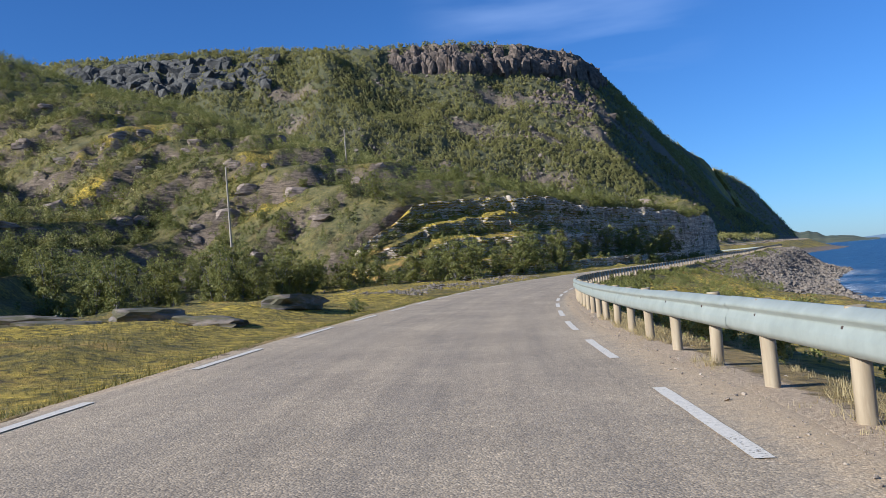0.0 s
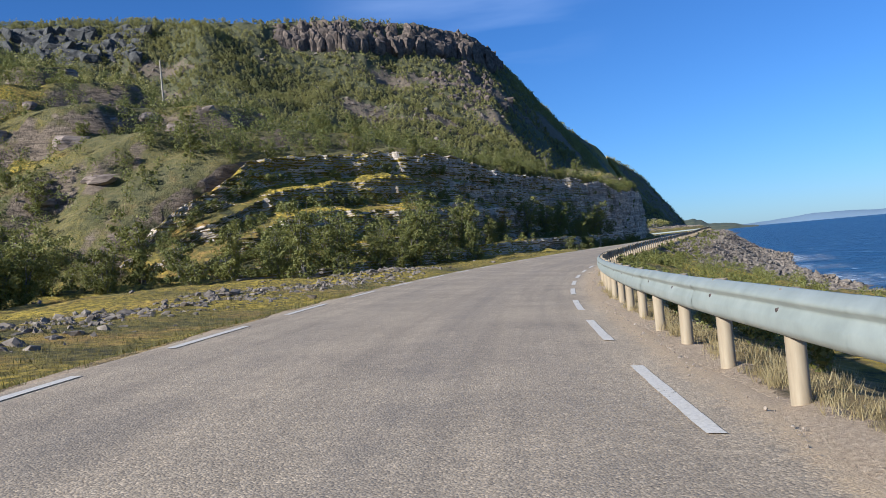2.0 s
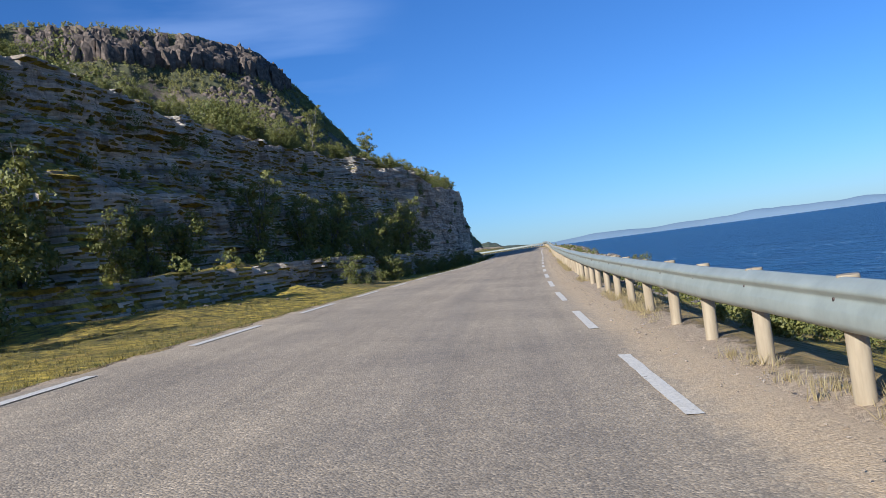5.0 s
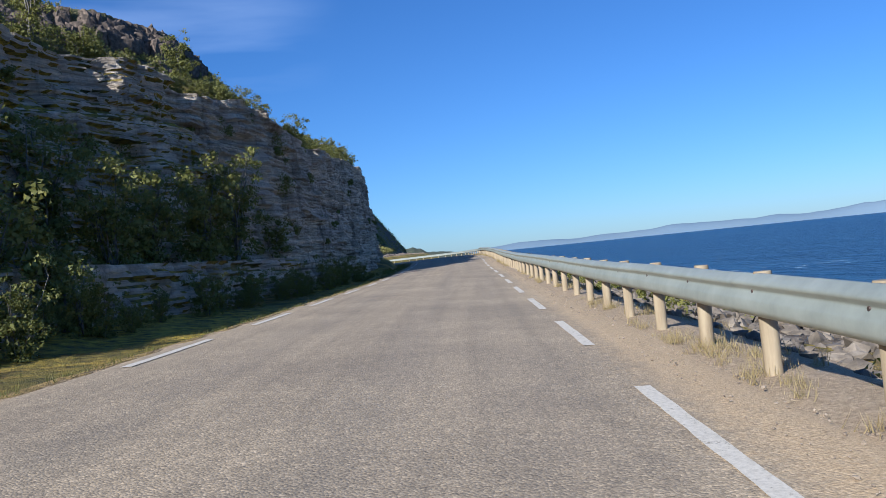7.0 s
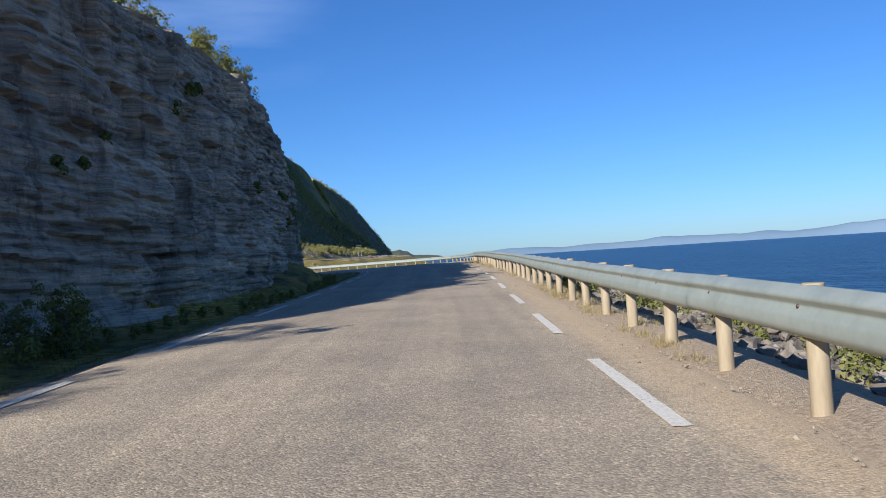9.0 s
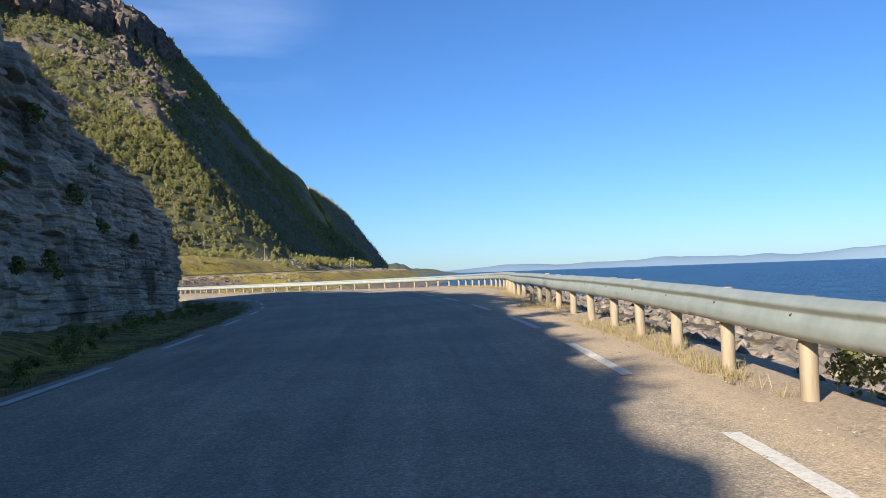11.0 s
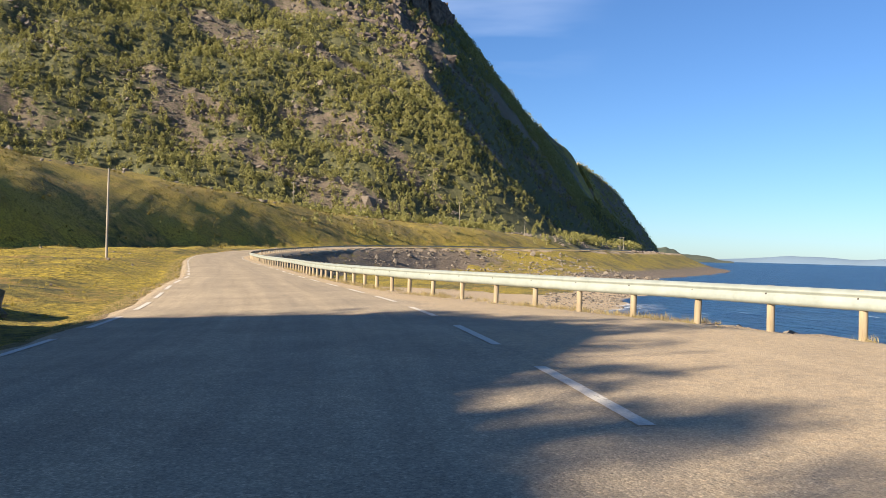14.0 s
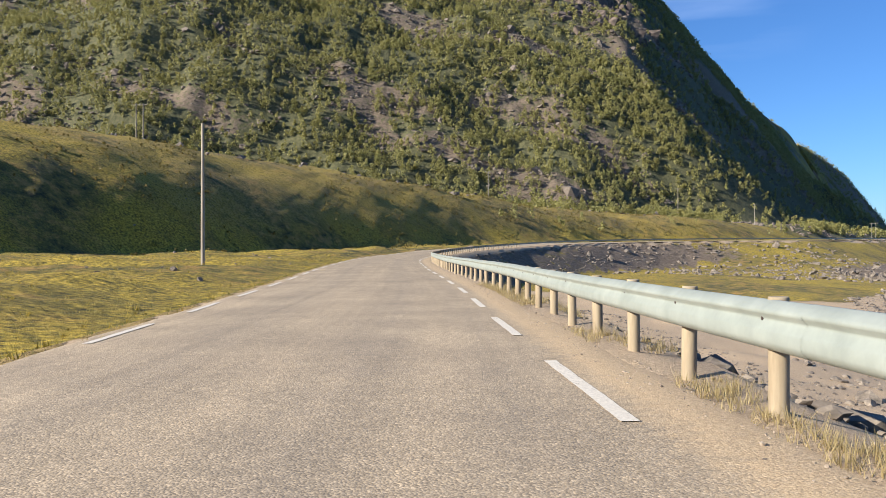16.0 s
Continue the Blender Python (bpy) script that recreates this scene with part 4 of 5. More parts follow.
def rock_field(name, xs, ys, half, turns, sink, seed, label, mat, level=2, tops=None, tilt=0.08):
    rg = np.random.default_rng(seed)
    n = len(xs)
    v, tri = cut_rocks(half, rg, level)
    c, s_ = np.cos(turns)[:, None], np.sin(turns)[:, None]
    lean = rg.normal(0, tilt, (n, 2))
    v = np.stack([v[..., 0] * c - v[..., 1] * s_, v[..., 0] * s_ + v[..., 1] * c, v[..., 2] + v[..., 0] * lean[:, :1] + v[..., 1] * lean[:, 1:]], -1)
    zs = tops - half[:, 2] if tops is not None else ground_height(xs, ys)[0] - sink * half[:, 2]
    v += np.stack([xs, ys, zs], 1)[:, None]
    f = tri[None] + (np.arange(n) * v.shape[1])[:, None, None]
    return tagged(new(name, raw_mesh(name, v.reshape(-1, 3), f.reshape(-1, 3), mat)), label, "rocks", kind="stuff")


# low slabs of rock standing out of the verge
def slab(x, y, length, depth, height, turn, seed):
    v, tri = cut_rocks(np.array([(length / 2, depth / 2, height * 0.62)]), np.random.default_rng(seed), 3, 9)
    v = v[0]
    v[:, 2] += 0.05 * np.sin(v[:, 2] * 16 / height) * height + 0.05 * fbm(v[:, 0] * 2, v[:, 1] * 2, seed)
    ob = new("rock_slab", raw_mesh("rock_slab", v, tri, M_SLAB))
    ob.matrix_basis = pose(x, y, place_on_ground(x, y) + 0.2 * height, 0, 5, turn)
    return tagged(ob, "layered grey rock slab standing out of the moss", "rock", "rock slabs on the verge")


slab(-8.6, 36.2, 4.2, 1.8, 0.55, 84, 1)
slab(-9.8, 40.0, 2.4, 1.5, 0.5, 70, 11)
slab(-12.7, 30.0, 2.4, 1.5, 0.6, 40, 12)
slab(-9.4, 27.5, 2.2, 1.0, 0.36, -6, 2)
slab(-22.5, 38, 7.0, 2.4, 0.8, 12, 3)
slab(-17, 32, 3.6, 1.8, 0.5, 0, 4)
slab(-9.5, 41, 2.2, 1.2, 0.45, 20, 5)

slab(74.5, 270.6, 4.2, 2.4, 2.7, 84, 21)
slab(74.0, 274.6, 3.6, 2.3, 2.0, 74, 22)
slab(73.6, 278.4, 3.0, 2.0, 1.5, 98, 23)
slab(73.0, 282.3, 2.6, 1.8, 1.0, 60, 24)

# ---- plants ----
def leaf_cloud(rng, centres, radii, count, size, flat=0.75):
    """Leaf quads scattered through clumps; verts and faces."""
    k = rng.integers(0, len(centres), count)
    d = rng.normal(size=(count, 3))
    d /= np.linalg.norm(d, axis=1)[:, None]
    r = rng.random(count) ** 0.45
    p = centres[k] + d * (r * radii[k])[:, None] * np.array([1, 1, flat])
    out = d * 1.1 + rng.normal(size=(count, 3)) * 0.55 + np.array([0, 0, 0.35])
    out /= np.linalg.norm(out, axis=1)[:, None]
    a = np.cross(out, rng.normal(size=(count, 3)))
    a /= np.linalg.norm(a, axis=1)[:, None]
    b = np.cross(out, a)
    sz = size * rng.uniform(0.6, 1.3, count)[:, None]
    verts = np.stack([p - a * sz, p + a * sz * 0.7 + b * sz * 0.75, p + a * sz * 0.7 - b * sz * 0.75], 1).reshape(-1, 3)
    return verts, np.arange(count * 3).reshape(-1, 3)


def tube(bm, path, r0, r1, sides=5):
    prev = None
    for i, p in enumerate(path):
        r = r0 + (r1 - r0) * i / (len(path) - 1)
        ring = [bm.verts.new((p[0] + r * math.cos(a), p[1] + r * math.sin(a), p[2])) for a in np.linspace(0, 2 * math.pi, sides, endpoint=False)]
        if prev:
            for k in range(sides):
                bm.faces.new((prev[k], prev[(k + 1) % sides], ring[(k + 1) % sides], ring[k]))
        prev = ring


def bush_meshes(seed, height, spread, leaves, size=0.062):
    rng = np.random.default_rng(seed)
    bm = bmesh.new()
    centres, radii = [], []
    for _ in range(7):
        a, lean = rng.uniform(0, 6.28), rng.uniform(0.15, 0.75) * spread
        tip = np.array([math.cos(a) * lean, math.sin(a) * lean, height * rng.uniform(0.65, 0.98)])
        path = [tip * np.array([u ** 1.5, u ** 1.5, u]) + np.array([0.05 * rng.normal(), 0.05 * rng.normal(), -0.25 * (1 - u)]) for u in np.linspace(0, 1, 5)]
        tube(bm, path, 0.035 * height / 2.5, 0.008, 4)
        for u in (0.16, 0.36, 0.57, 0.77, 0.96):
            c = tip * np.array([u ** 1.5, u ** 1.5, u])
            for _ in range(2):
                off = rng.normal(size=3) * np.array([0.27, 0.27, 0.16]) * spread
                centres.append(c + off)
                radii.append(rng.uniform(0.13, 0.27) * spread)
                tube(bm, [c, c + off * 0.9], 0.012, 0.004, 3) if u > 0.5 else None
    trunk = from_bmesh("trunk", bm, M_BARK, True)
    v, f = leaf_cloud(rng, np.array(centres), np.array(radii), leaves, size)
    v[:, 2] = np.maximum(v[:, 2], 0.05)
    return trunk, raw_mesh("crown", v, f, M_LEAF)


BUSHES = []
for k, (h, sp, lv) in enumerate([(3.2, 1.4, 3900), (2.5, 1.3, 3000), (4.0, 1.4, 4200), (1.8, 1.2, 1800), (2.8, 1.7, 3900), (1.3, 1.0, 1000)]):
    e = new("birch_bush")
    tr, cr = bush_meshes(100 + k, h, sp, lv)
    child("trunk", tr, e)
    child("crown", cr, e)
    tagged(e, "leafy green mountain birch bush on the rocky slope", "bush", "birch bushes by the road")
    BUSHES.append(e)

used = set()


def plant(kind, x, y, scale=1.0, turn=0.0):
    z = place_on_ground(x, y) - 0.05
    m = pose(x, y, z, 0, 0, turn)
    if kind not in used:
        used.add(kind)
        BUSHES[kind].matrix_basis = m @ Matrix.Scale(scale, 4)
        return BUSHES[kind]
    ob = copy_thing(BUSHES[kind], m)
    ob.scale = (scale, scale, scale)
    return ob


rng = np.random.default_rng(21)
spots = []
cx, cy = rng.uniform(-45, 85, 9000), rng.uniform(60, 275, 9000)
_, cs, cn, cd, _ = ground_height(cx, cy)
dep = ledge_depth(cs)
clump = fbm(cx / 11, cy / 11, 91)
good = (cd > -3.0) & (cd < 34) & (cs > 55) & (cs < 262) & (cn < -15.5 + 2 * (cs > 150))
face = (cd > dep + 0.2) & (cd < dep + 3.6 + wall_lean(cs)) & (cs > 102)
good &= ~face
good &= (clump > -0.05) | ((cd < dep + 2) & (cs < 185))
good &= (cs < 172) | (cd > dep + 3.6 + wall_lean(cs))
for x, y in zip(cx[good], cy[good]):
    if all((x - a) ** 2 + (y - b) ** 2 > 2.9 ** 2 for a, b in spots):
        spots.append((x, y))
    if len(spots) >= 170:
        break
for k, (x, y) in enumerate(spots):
    big = 1.55 if y < 150 and signed_distance(np.array([x]), np.array([y]), FOOT)[0] < 9 else 1.05
    if math.hypot(x - 49.2, y - 233.9) > 10:
        plant(int(rng.integers(0, 6)), x, y, big * rng.uniform(0.7, 1.15) * (0.68 if y > 185 else 1.0), rng.uniform(0, 360))
for s0 in np.arange(112, 296, 2.1):
    n0 = float(np.interp(s0, foot_s[order], foot_n[order])) - float(ledge_depth(s0)) - 2.7 - float(wall_lean(s0)) - rng.uniform(0, 2.2)
    p = on_road(s0 + rng.uniform(-0.8, 0.8), n0)
    if fbm(np.array([s0 / 9]), np.array([0.5]), 98)[0] > -0.25:
        plant(int(rng.choice([0, 1, 3, 4])), float(p[0]), float(p[1]), rng.uniform(0.45, 0.75) * (0.75 if s0 > 235 else 1.0), rng.uniform(0, 360))
for x, y, k, size in ((41.2, 175, 2, 1.45), (38.8, 170.7, 0, 1.5), (36.5, 168.3, 4, 1.4), (32.7, 165.9, 2, 1.5), (30.3, 160.4, 0, 1.6), (27.9, 156.8, 4, 1.6), (44.2, 180.1, 1, 1.1), (34.8, 163.8, 4, 1.3), (31.9, 155.7, 1, 1.5)):
    plant(k, x, y, size, x * 50)
for s0 in np.arange(66, 160, 2.3):
    off = rng.uniform(-1.0, 0.55 * float(ledge_depth(s0)))
    p = on_road(s0 + rng.uniform(-1, 1), float(np.interp(s0, foot_s[order], foot_n[order])) - off)
    dense = s0 < 88 or 100 < s0 < 126
    if rng.random() < (0.95 if dense else 0.4):
        plant(int(rng.choice([0, 2, 4])), float(p[0]), float(p[1]), rng.uniform(1.0, 1.7) if dense else rng.uniform(0.45, 0.95), rng.uniform(0, 360))
for s0 in np.arange(146, 196, 1.25):
    p = on_road(s0 + rng.uniform(-0.5, 0.5), float(np.interp(s0, foot_s[order], foot_n[order])) + rng.uniform(0.2, 0.9))
    if fbm(np.array([s0 / 5]), np.array([2.5]), 101)[0] > -0.2:
        plant(int(rng.choice([1, 3, 4, 5])), float(p[0]), float(p[1]), rng.uniform(0.35, 0.65), rng.uniform(0, 360))
for x, y, k, size in ((-5.9, 37.6, 5, 0.5), (-6.2, 39.0, 5, 0.4), (73.0, 272.8, 5, 0.95), (72.4, 276.6, 3, 0.6), (74.6, 280.4, 5, 0.5)):
    plant(k, x, y, size, x * 40)
rim = np.random.default_rng(109)
for s0 in np.arange(156, 200, 2.0):
    n0 = float(np.interp(s0, foot_s[order], foot_n[order]) - ledge_depth(s0) - 1.7 - wall_lean(s0)) - rim.uniform(0.2, 1.6)
    p = on_road(s0 + rim.uniform(-0.7, 0.7), n0)
    plant(int(rim.choice([0, 1, 4])), float(p[0]), float(p[1]), rim.uniform(0.5, 0.8), rim.uniform(0, 360))


def scattered_woods(name, xs, ys, heights, per, size, seed, label, mat, upright=0.0, zs=None):
    """Many small crowns in one sheet of leaves."""
    rg = np.random.default_rng(seed)
    zs = ground_height(xs, ys)[0] if zs is None else zs
    allv, n = [], len(xs)
    for j in range(3):
        c = np.stack([rg.normal(0, 0.10, n) * heights, rg.normal(0, 0.10, n) * heights, heights * (0.3 + (0.20 + 0.06 * upright) * j)], 1) + np.stack([xs, ys, zs], 1)
        v, _ = leaf_cloud(rg, c, heights * (0.42 - 0.08 * j - 0.10 * upright), n * per // 3, size, 0.75 + 0.25 * upright)
        allv.append(v)
    v = np.vstack(allv)
    ob = new(name, raw_mesh(name, v, np.arange(len(v)).reshape(-1, 3), mat))
    return tagged(ob, label, "trees", kind="stuff")


# low scrub on the seaward bank and at the foot of the wall
ss, off = rng.uniform(4, 226, 2200), np.where(rng.random(2200) < 0.5, rng.uniform(0.9, 13, 2200), rng.uniform(0.6, 4.0, 2200))
keep = ~((ss > 140) & (off > 5)) & ~((ss > 140) & (rng.random(2200) < 0.7)) & (fbm(ss / 4, off / 3, 102) > -0.1)
p = on_road(ss, rail_line(ss) + off)[keep]
scattered_woods("bank_scrub", p[:, 0], p[:, 1], np.where(off[keep] < 4, rng.uniform(0.25, 0.75, keep.sum()), rng.uniform(0.5, 1.3, keep.sum())), 260, 0.034, 39, "low green willow scrub on the seaward bank", M_LEAF)
ss = np.arange(192, 283, 1.1)
p = on_road(ss, np.interp(ss, foot_s[order], foot_n[order]) + rng.uniform(0.2, 1.0, len(ss)))
scattered_woods("wall_foot_scrub", p[:, 0], p[:, 1], rng.uniform(0.25, 0.65, len(ss)), 220, 0.035, 40, "low dark scrub along the foot of the rock wall", M_LEAF)


ss = np.r_[rng.uniform(101, 134, 190), rng.uniform(130, 190, 80), rng.uniform(188, 262, 34)]
u = np.where(ss < 190, rng.choice([0.28, 0.54, 0.8], len(ss)), rng.uniform(0.25, 0.8, len(ss)))
high = wall_height(ss) + 0.72
lean = 0.3 + 0.07 * np.maximum(wall_height(ss) - 4, 0) + wall_lean(ss)
p = on_road(ss, np.interp(ss, foot_s[order], foot_n[order]) - ledge_depth(ss) - 0.75 - np.where(ss < 190, 0.22 * u + 0.22 * (u > 0.2) + 0.32 * (u > 0.5) + 0.24 * (u > 0.75), u) * lean + 0.15)
zz = road_z(ss) + bank(ss) * 6.5 - 0.75 + ledge_height(ss) + high * u
scattered_woods("ledge_scrub", p[:, 0], p[:, 1], np.where(ss < 190, rng.uniform(0.5, 1.7, len(ss)), rng.uniform(0.4, 0.9, len(ss))), 240, 0.06, 43, "green scrub clinging to the ledges of the rock wall", M_LEAF, 0.0, zz - 0.1)
ss = rng.uniform(132, 262, 420)
back = rng.uniform(0.2, 3.0, 420)
p = on_road(ss, np.interp(ss, foot_s[order], foot_n[order]) - ledge_depth(ss) - 1.2 - 0.07 * np.maximum(wall_height(ss) - 4, 0) - wall_lean(ss) - back)
keep = (fbm(ss / 6, back / 3, 106) > -0.12) & (ss < 236)
scattered_woods("rim_scrub", p[keep, 0], p[keep, 1], rng.uniform(0.9, 1.9, keep.sum()), 190, 0.06, 107, "sunlit yellow-green birch scrub along the top of the rock wall", M_LEAF, 0.3)
# scrub over the near hill
cx, cy = rng.uniform(-200, 70, 26000), rng.uniform(20, 340, 26000)
_, cs, cn, cd, cm = ground_height(cx, cy)
ok = (cd > 6) & (cm > 240) & (fbm(cx / 16, cy / 16, 93) > -0.10) & ~((cs > 60) & (cs < 240) & (cd < 30)) & (cx > -190)
ok &= (cy < 330)
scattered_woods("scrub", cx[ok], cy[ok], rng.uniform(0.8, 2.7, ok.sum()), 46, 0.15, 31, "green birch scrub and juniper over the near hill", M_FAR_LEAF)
cx, cy = rng.uniform(-80, 80, 22000), rng.uniform(60, 285, 22000)
_, cs, cn, cd, cm = ground_height(cx, cy)
dep = ledge_depth(cs)
ok = (cs > 50) & (cs < 284) & (cd > 1) & (cd < 62) & (((cd > dep + 4.0 + wall_lean(cs))) | ((cd < dep) & (cs < 175))) & (fbm(cx / 8, cy / 8, 94) > -0.12)
scattered_woods("low_scrub", cx[ok], cy[ok], rng.uniform(0.35, 1.15, ok.sum()), 30, 0.10, 36, "low green willow and juniper scrub among the ledges", M_LEAF)
cx, cy = rng.uniform(-120, 30, 8500), rng.uniform(62, 250, 8500)
_, cs, cn, cd, cm = ground_height(cx, cy)
ok = (cd > 3) & (cs > 30) & (cd > ledge_depth(cs) + 4.0 + wall_lean(cs)) & ((fbm(cx / 13, cy / 13, 96) > -0.15) | (np.random.default_rng(108).random(8500) < 0.4))
scattered_woods("hill_birches", cx[ok], cy[ok], rng.uniform(1.4, 3.6, ok.sum()), 150, 0.10, 105, "rounded green birch and willow bushes over the near hill", M_LEAF, 0.4)
# birch wood on the mountain: light round crowns over grey scree
def wood_spots(count, x0, x1, y0, y1, seed):
    rg = np.random.default_rng(seed)
    x, y = rg.uniform(x0, x1, count), rg.uniform(y0, y1, count)
    rz, _, rn, rd, rm = ground_height(x, y)
    dens = fbm(x / 80, y / 26, 51) + 0.5 * fbm(x / 11, y / 11, 52)
    keep = (rd > 30) & (rm > 8) & (rm < 236) & (dens < 0.40 - 0.0016 * rz + 0.16 * rg.random(count))
    keep |= (rd > 4) & (rd <= 30) & (rg.random(count) < 0.03) & (rn < -6)
    keep |= (rm <= 8) & (rm > -90) & (x < 60) & (dens < 0.22)
    keep |= (rd > 3) & (rd <= 60) & (y > 660) & (x > 190) & (rn < -5) & (dens < 0.02) & (rz > 6)
    keep |= (rm > 236) & (y > 900) & (rz > 12) & (dens < 0.1)
    keep &= ~((x > 150) & (y < 930) & (rd > 14) & (rg.random(count) < 0.72 * smooth(150, 185, x)))
    return x[keep], y[keep], rg.uniform(2.6, 5.8, keep.sum())


wx, wy, wh = wood_spots(24000, -300, 360, 500, 800, 71)
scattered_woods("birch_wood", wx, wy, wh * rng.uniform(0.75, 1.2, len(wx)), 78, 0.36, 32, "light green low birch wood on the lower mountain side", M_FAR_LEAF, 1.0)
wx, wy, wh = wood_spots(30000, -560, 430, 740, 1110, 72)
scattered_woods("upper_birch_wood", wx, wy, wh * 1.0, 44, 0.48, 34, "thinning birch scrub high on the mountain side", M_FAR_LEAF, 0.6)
wx, wy, wh = wood_spots(22000, 180, 680, 1000, 1750, 73)
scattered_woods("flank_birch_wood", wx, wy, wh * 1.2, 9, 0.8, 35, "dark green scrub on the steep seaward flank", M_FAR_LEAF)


# ---- stones ----
def stone_field(name, xs, ys, sizes, seed, label, sink=0.25, mat=None, level=1, zs=None):
    rg = np.random.default_rng(seed)
    zs = ground_height(xs, ys)[0] if zs is None else zs
    bm = bmesh.new()
    bmesh.ops.create_icosphere(bm, subdivisions=max(level, 1), radius=1)
    base = np.array([v.co[:] for v in bm.verts])
    tri = np.array([[v.index for v in f.verts] for f in bm.faces])
    bm.free()
    n = len(xs)
    warp = base[None] * (1 + 0.28 * rg.normal(size=(n, len(base), 1)))
    warp *= rg.uniform(0.55, 1.2, (n, 1, 3)) * np.array([1.15, 1.0, 0.72])
    a = rg.uniform(0, 6.28, n)
    c, s_ = np.cos(a)[:, None], np.sin(a)[:, None]
    wx, wy = warp[..., 0] * c - warp[..., 1] * s_, warp[..., 0] * s_ + warp[..., 1] * c
    v = np.stack([wx, wy, warp[..., 2]], -1) * sizes[:, None, None] + np.stack([xs, ys, zs + sizes * sink], 1)[:, None]
    f = tri[None] + (np.arange(n) * len(base))[:, None, None]
    ob = new(name, raw_mesh(name, v.reshape(-1, 3), f.reshape(-1, 3), mat or M_STONE))
    return tagged(ob, label, "stones", kind="stuff")


n = 9000
cx, cy = rng.uniform(-110, 70, n), rng.uniform(40, 300, n)
zz, cs, cn, cd, cm = ground_height(cx, cy)
fall_x, fall_y = ground_height(cx + 1.2, cy)[0] - ground_height(cx - 1.2, cy)[0], ground_height(cx, cy + 1.2)[0] - ground_height(cx, cy - 1.2)[0]
steep = np.hypot(fall_x, fall_y) / 2.4
along = np.arctan2(fall_x, -fall_y)
ok = (cd > 4) & (cd < 90) & (cs > 20) & (cs < 262) & (steep > 1.0) & ((cd > ledge_depth(cs) + 5 + wall_lean(cs)) | (cs < 100)) & (rng.random(n) < 0.5)
k = ok.sum()
rock_field("rock_outcrops", cx[ok], cy[ok], rng.lognormal(-0.25, 0.35, (k, 1)).clip(0.3, 1.5) * rng.uniform(0.6, 1.2, (k, 3)) * np.array([1.4, 0.75, 0.85]), along[ok] + rng.normal(0, 0.25, k), 0.55, 46, "pinkish grey ledges of rock breaking through the hillside", M_CRAG)
n = 6000
cx, cy = rng.uniform(-70, 200, n) * PEAK, rng.uniform(740, 1000, n) * PEAK
cm = ground_height(cx, cy)[4]
ok = (cm > -1) & (cm < 15) & (fbm(cx / 25, cy / 25, 53) > -0.15) & (rng.random(n) < 0.75)
k = ok.sum()
tops = PEAK * np.interp(cx[ok] / PEAK, [-150, -20, 60, 150], [223, 231, 236, 238]) - rng.uniform(0, 3, k) - 1.4 * np.maximum(cm[ok], 0)
rock_field("mountain_crags", cx[ok], cy[ok], rng.uniform(0.7, 1.3, (k, 3)) * np.array([5.0, 4.0, 10.0]), rng.uniform(0.2, 0.7, k), 0, 47, "broken brown crags along the mountain's upper edge", M_CLIFF, 2, tops)
n = 1500
cx, cy = rng.uniform(-440, -175, n) * PEAK, rng.uniform(690, 745, n) * PEAK
cm = ground_height(cx, cy)[4]
ok = (cm > 10) & (cm < 40) & ((fbm(cx / 40, cy / 90, 56) > 0.0) | ((cx > -335) & (cx < -225))) & (rng.random(n) < 0.4)
k = ok.sum()
rock_field("western_crags", cx[ok], cy[ok], rng.uniform(0.4, 1.2, (k, 3)) * np.array([10.0, 6.0, 9.0]), rng.uniform(-0.8, 0.4, k), 0.95, 48, "dark crags under the rounded western shoulder", M_DARK, 2)
n = 260
cx, cy = rng.normal(108, 30, n) * PEAK, rng.normal(830, 28, n) * PEAK
cm = ground_height(cx, cy)[4]
ok = (cm > 18) & (cm < 85) & (fbm(cx / 30, cy / 30, 65) > -0.05)
k = ok.sum()
rock_field("eastern_crags", cx[ok], cy[ok], rng.uniform(0.6, 1.3, (k, 3)) * np.array([5.0, 3.4, 6.0]), rng.uniform(0.3, 1.1, k), 0.75, 66, "brown crags jutting from the upper face", M_CLIFF, 2)
n = 2600
cx, cy = rng.uniform(-230, 330, n), rng.uniform(560, 960, n)
_, cs, cn, cd, cm = ground_height(cx, cy)
ok = (cm > 15) & (cm < 225) & (fbm(cx / 80, cy / 26, 51) > 0.10) & (rng.random(n) < 0.6)
k = ok.sum()
rock_field("scree_blocks", cx[ok], cy[ok], rng.lognormal(0.1, 0.5, (k, 1)).clip(0.5, 4) * rng.uniform(0.6, 1.2, (k, 3)), rng.uniform(0, 6, k), 0.2, 49, "large dark blocks lying in the scree", M_STONE, 1)
n = 25000
ss = rng.uniform(128, 300, n)
u = rng.uniform(0, 1, n) ** 0.9
nn = rail_line(ss) + 0.9 + u * (shore_line(ss) - rail_line(ss) - 0.5)
p = on_road(ss, nn)
stone_field("shore_stones", p[:, 0], p[:, 1], np.minimum(rng.lognormal(-1.8, 0.6, n).clip(0.05, 0.8), 0.12 + 0.55 * u), 41, "grey broken stones on the bank above the sea", 0.15, M_BEACH)
ss = rng.uniform(54, 98, 2600)
nn = rng.normal(-12.3, 1.3, 2600) + 1.5 * fbm(ss / 6, ss * 0, 74)
p = on_road(ss, nn)
stone_field("rubble", p[:, 0], p[:, 1], rng.lognormal(-2.55, 0.5, 2600).clip(0.04, 0.22), 42, "low spread of grey rubble lying on the moss", 0.0, M_BEACH)
n = 2600
cx, cy = rng.uniform(-60, 420, n), rng.uniform(450, 900, n)
_, cs, cn, cd, cm = ground_height(cx, cy)
ok = (cd > 22) & (cd < 60) & (cn < -6) & (rng.random(n) < 0.6)
